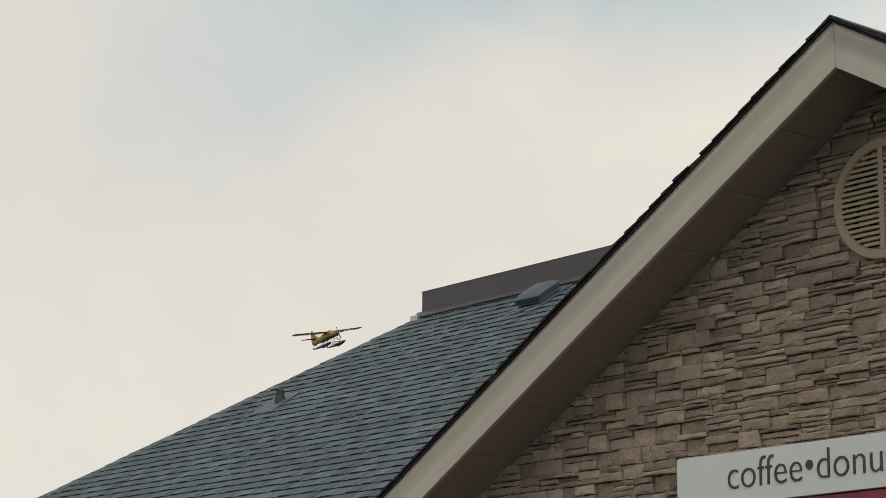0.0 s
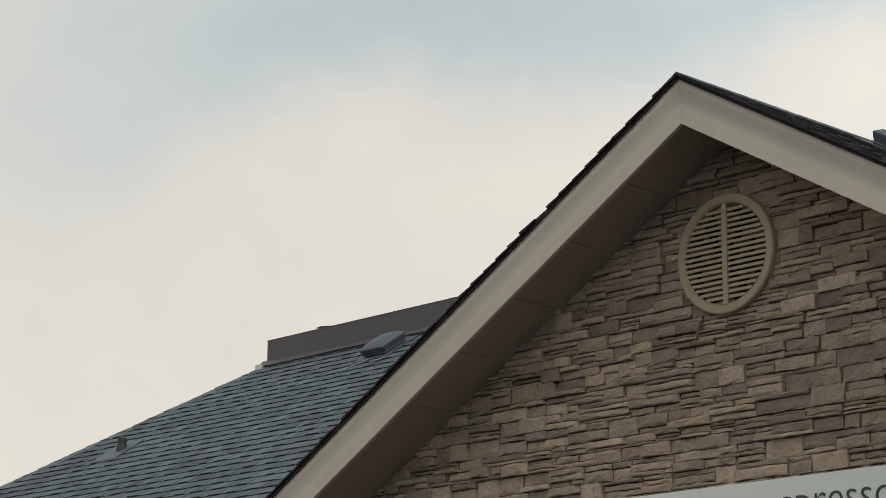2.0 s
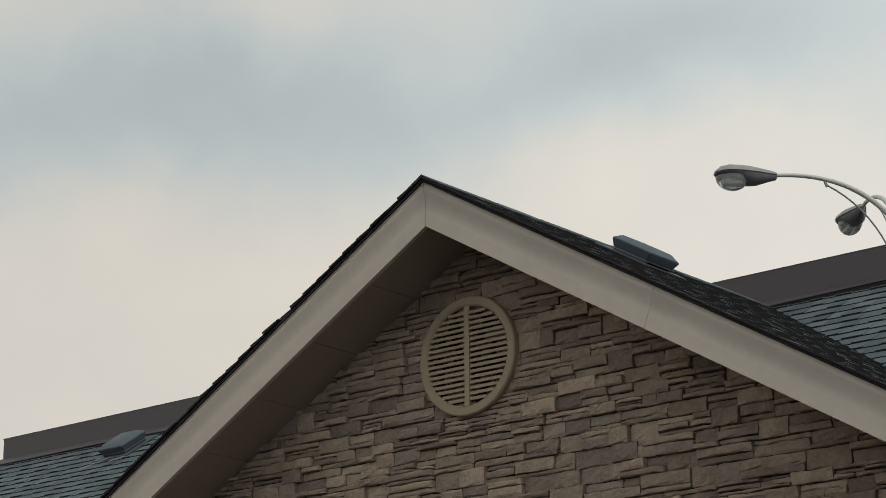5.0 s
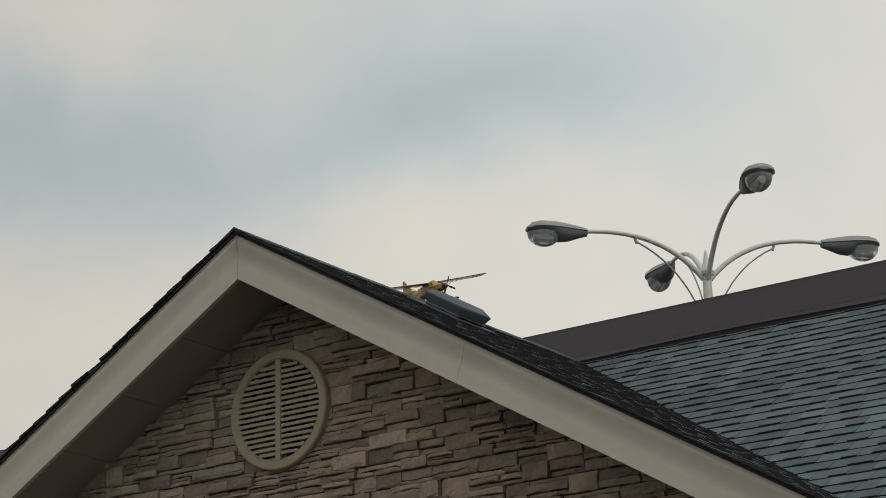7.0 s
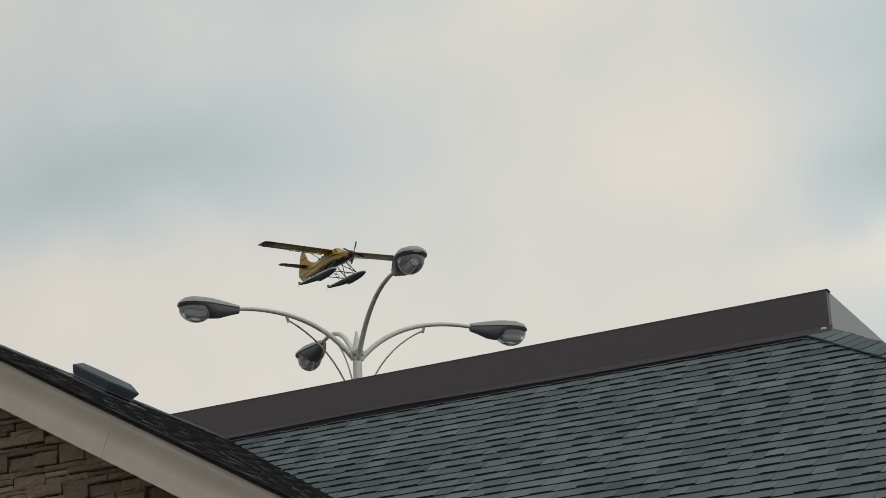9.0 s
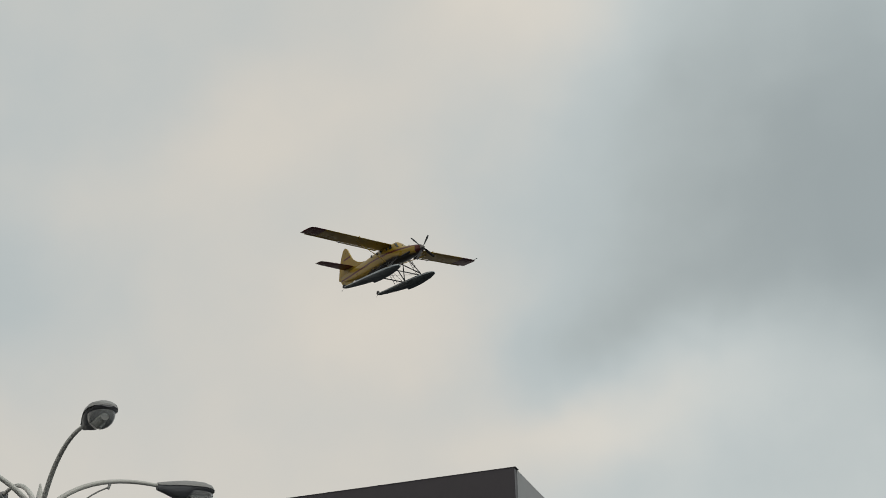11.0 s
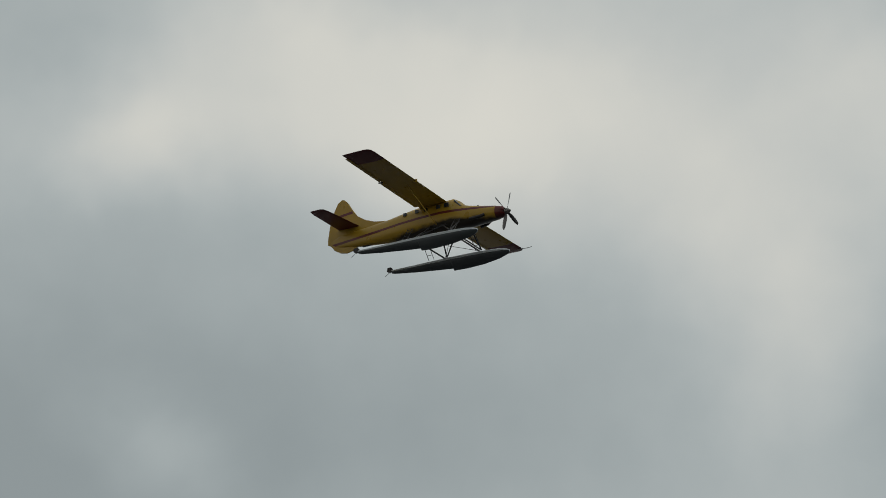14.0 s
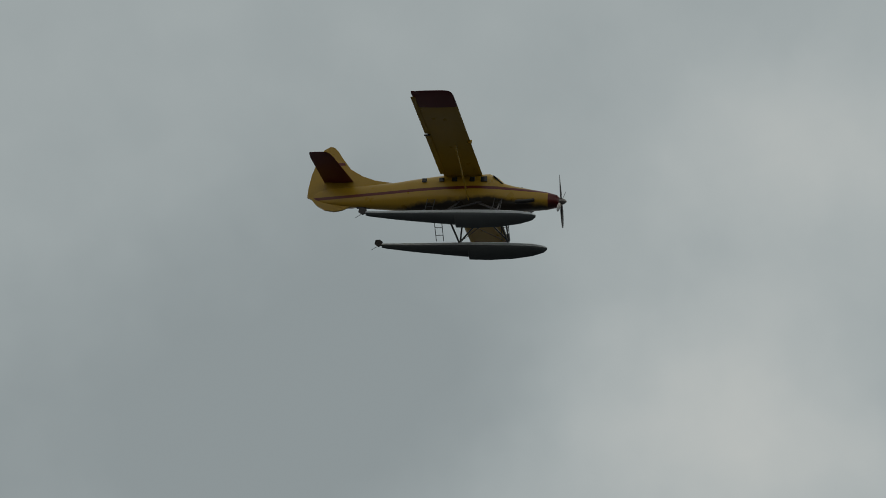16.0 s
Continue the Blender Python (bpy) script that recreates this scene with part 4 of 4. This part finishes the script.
def hip_caps(x_end, side):
    """Bent cap shingles that lap down a hip."""
    top = Vector((x_end, TOP_Y, TOP_Z + (0.014 if side > 0 else -0.006)))
    low = Vector((x_end + side * RUN * (1 if side > 0 else LEFT_RUN), TOP_Y - RUN, EAVE_Z + (0.014 if side > 0 else -0.006)))
    d = (low - top).normalized()
    # across each face, square to the hip
    nf, ns = Vector((0, -PITCH, 1)).normalized(), Vector((side * PITCH, 0, 1)).normalized()
    af = nf.cross(d).normalized()
    if af.x * side > 0:
        af = -af
    as_ = ns.cross(d).normalized()
    if as_.y < 0:
        as_ = -as_
    up = (nf + ns).normalized()
    wid, lng = 0.15, 0.26
    verts = []
    for h in (0.0, 1.0):
        for k, lift in ((0.0, 0.002), (lng, 0.011)):
            t = lift + h * 0.006
            verts += [d * k + af * wid + nf * t, d * k + up * t * 1.1, d * k + as_ * wid + ns * t]
    faces = [(0, 3, 4, 1), (1, 4, 5, 2), (6, 7, 10, 9), (7, 8, 11, 10), (0, 6, 9, 3), (2, 5, 11, 8), (3, 9, 10, 4), (4, 10, 11, 5), (0, 1, 7, 6), (1, 2, 8, 7)]
    me = piece_mesh("hip_cap", verts, faces, M["shingle"])
    k = 0
    while k * 0.125 < (low - top).length - 0.1:
        ob = new("hip_cap", me)
        ob.location = top + d * (k * 0.125 - 0.08)
        ob.rotation_euler = (rng.uniform(-0.012, 0.012), rng.uniform(-0.012, 0.012), rng.uniform(-0.02, 0.02))
        ob.parent = roof
        k += 1


def ridge_caps():
    verts = []
    a = math.atan(GABLE)
    for h in (0.0, 0.008):
        for y, lift in ((0.0, 0.004), (0.3, 0.001)):
            for s in (-1, 0, 1):
                verts.append((s * 0.15 * math.cos(a), y, -abs(s) * 0.15 * math.sin(a) + lift + h))
    faces = [(0, 1, 4, 3), (1, 2, 5, 4), (6, 9, 10, 7), (7, 10, 11, 8), (0, 6, 7, 1), (1, 7, 8, 2), (3, 4, 10, 9), (4, 5, 11, 10), (0, 3, 9, 6), (2, 8, 11, 5)]
    me = piece_mesh("ridge_cap", verts, faces, M["shingle"])
    k = 0
    while k * 0.15 < TOP_Y - RAKE_Y - 0.1:
        ob = new("ridge_cap", me)
        ob.location = (RIDGE_X, RAKE_Y - 0.04 + k * 0.15, RIDGE_Z + 0.004)
        ob.rotation_euler = (0, rng.uniform(-0.015, 0.015), rng.uniform(-0.02, 0.02))
        ob.parent = gable_roof
        k += 1


def split_stone(x0, x1, z0, z1, proud):
    """A split-faced stone: a broken front in small facets, pulled back along its edges, and a skirt to the wall."""
    g = 0.003
    nx, nz = (3 if x1 - x0 < 0.16 else 4 if x1 - x0 < 0.3 else 5), 3
    slant, lean = rng.uniform(-0.007, 0.007), rng.uniform(-0.004, 0.008)
    ends = rng.uniform(-0.006, 0.006), rng.uniform(-0.006, 0.006)
    verts = []
    for j in range(nz + 1):
        fz = (0.0, 0.2, 0.78, 1.0)[j]
        for i in range(nx + 1):
            fx = i / nx
            edge = i in (0, nx) or j in (0, nz)
            x = x0 + g + (x1 - x0 - 2 * g) * fx
            if i in (0, nx):
                x += rng.uniform(-0.003, 0.003) + ends[0 if i == 0 else 1] * (fz - 0.5)
            else:
                x += rng.uniform(-0.2, 0.2) * (x1 - x0) / nx
            z = z0 + g + (z1 - z0 - 2 * g) * fz + (rng.uniform(-0.0035, 0.0035) if edge else rng.uniform(-0.15, 0.15) * (z1 - z0))
            y = -proud + slant * (fx - 0.5) + lean * (0.5 - fz) + rng.uniform(-0.0035, 0.0035) + (0.007 if edge else 0.0)
            verts.append(Vector((x, min(y, -0.004), z)))
    faces = []
    w = nx + 1
    for j in range(nz):
        for i in range(nx):
            faces.append((j * w + i, j * w + i + 1, (j + 1) * w + i + 1, (j + 1) * w + i))
    rim = list(range(w)) + [j * w + nx for j in range(1, nz + 1)] + [nz * w + i for i in range(nx - 1, -1, -1)] + [j * w for j in range(nz - 1, 0, -1)]
    k = len(verts)
    verts += [Vector((verts[r].x, 0.0, verts[r].z)) for r in rim]
    n = len(rim)
    faces += [(rim[(a + 1) % n], rim[a], k + a, k + (a + 1) % n) for a in range(n)]
    return verts, faces


def ledge_stones():
    spans = []
    z = 0.0
    # stepped bands, each cut into blocks, each block into one to three beds
    while z < 6.0:
        h = rng.uniform(0.066, 0.122)
        x = RIDGE_X - half - rng.uniform(0, 0.5)
        while x < RIDGE_X + half:
            w = rng.uniform(0.16, 0.44)
            n = rng.choices((1, 2, 3), (0.34, 0.48, 0.18))[0]
            if n == 1:
                w = rng.uniform(0.13, 0.30)
            cuts = sorted(rng.uniform(0.25, 0.75) for _ in range(n - 1))
            if n == 3:
                cuts = [rng.uniform(0.22, 0.42), rng.uniform(0.60, 0.76)]
            e = [0.0, *cuts, 1.0]
            for a, b in zip(e, e[1:]):
                parts = [0.0, 1.0] if w < 0.28 or rng.random() < 0.45 else [0.0, rng.uniform(0.3, 0.7), 1.0]
                for p, q in zip(parts, parts[1:]):
                    spans.append((x + w * p, x + w * q, z + h * a, z + h * b))
            x += w
        z += h
    verts, faces, made = [], [], 0
    for x0, x1, z0, z1 in spans:
        xm, zm = (x0 + x1) / 2, (z0 + z1) / 2
        if x1 < RIDGE_X - half or x0 > RIDGE_X + half or z0 > max(gable_z(x0), gable_z(x1)) - SOFFIT_DROP:
            continue
        x0, x1 = max(x0, RIDGE_X - half), min(x1, RIDGE_X + half)
        if x1 - x0 < 0.02:
            continue
        proud = rng.choice((0.012, 0.018, 0.024, 0.032, 0.044))
        if z1 - z0 < 0.07:
            proud += rng.uniform(0.0, 0.008)
        if math.hypot(min(max(RIDGE_X - 0.06, x0), x1) - RIDGE_X + 0.06, min(max(5.045, z0), z1) - 5.045) < 0.40:
            proud = 0.012
        vs, fs = split_stone(x0, x1, z0, z1, proud)
        if -10.0 < xm < -7.1 and zm > 4.1 and made < 295:
            made += 1
            c = Vector((xm, WALL_Y, zm))
            ob = new("stone", piece_mesh("stone", [v - Vector((xm, 0, zm)) for v in vs], fs, M["stone"]))
            ob.location, ob.parent = c, gable_wall
        else:
            k = len(verts)
            verts += [v + Vector((0, WALL_Y, 0)) for v in vs]
            faces += [tuple(i + k for i in f) for f in fs]
    ob = new("stone_cladding", piece_mesh("stone_cladding", verts, faces, M["stone_far"]))
    ob.parent = gable_wall
    tagged(ob, kind="stuff")


main_slope()
gable_slope(-1)
gable_slope(1)
hip_caps(RIGHT, 1)
hip_caps(LEFT, -1)
ridge_caps()
ledge_stones()


# ---------------------------------------------------------------- motion of the floatplane
FLIGHT = [
    (0.0, -404.40, 302.40, 99.24, 11.8, -4.1, -10.3),
    (0.5, -387.54, 302.27, 99.39, 11.6, -3.7, -11.1),
    (2.6, -317.90, 295.39, 102.02, 11.1, -2.1, -15.9),
    (3.5, -287.52, 288.83, 102.94, 11.5, -1.5, -18.8),
    (6.8, -177.81, 247.54, 95.42, 14.3, 3.1, -28.6),
    (7.5, -155.63, 235.33, 92.78, 14.0, 4.9, -29.6),
    (8.0, -140.59, 226.18, 90.89, 10.9, 6.1, -30.2),
    (9.0, -113.57, 210.78, 88.16, 2.2, 4.1, -33.2),
    (10.0, -86.28, 193.84, 85.97, 1.4, 4.3, -36.2),
    (12.3, -23.65, 151.02, 78.24, 6.1, 6.4, -36.0),
    (12.5, -18.62, 147.41, 77.60, 6.5, 6.7, -37.6),
    (13.0, -5.75, 137.08, 76.03, 6.2, 6.4, -38.1),
    (13.5, 6.87, 126.86, 74.46, 5.9, 6.7, -39.2),
    (14.0, 19.52, 117.90, 72.89, 4.6, 6.5, -40.5),
    (14.5, 31.59, 106.32, 71.31, 5.7, 6.9, -42.9),
    (15.0, 42.89, 93.46, 69.74, 6.3, 7.8, -45.8),
    (15.5, 54.53, 82.08, 68.17, 6.1, 7.9, -48.3),
    (16.0, 64.51, 68.94, 66.60, 6.5, 7.5, -51.4),
]


def motions():
    walk(PLANE, [(t, pose(x, y, z, a, b, c)) for t, x, y, z, a, b, c in FLIGHT])
    # the blades turn somewhat over a third of a quarter turn in each tenth of a second
    stand, last, rows = 12.0, 0, []
    for end, rest in ((90, 75), (100, 45), (125, 0), (145, 70), (160, 45)):
        n = end - last
        turn = round((37 * n - (rest - stand)) / 90) * 90 + rest - stand
        rows += [((last + k) * 0.1, stand + turn * k / n) for k in range(n)]
        stand, last = stand + turn, end
    rows.append((16.0, stand))
    walk(PROP, [(t, pose(3.95, 0, -1.23) @ pose(0, 0, 0, a, 0, 0)) for t, a in rows])


motions()
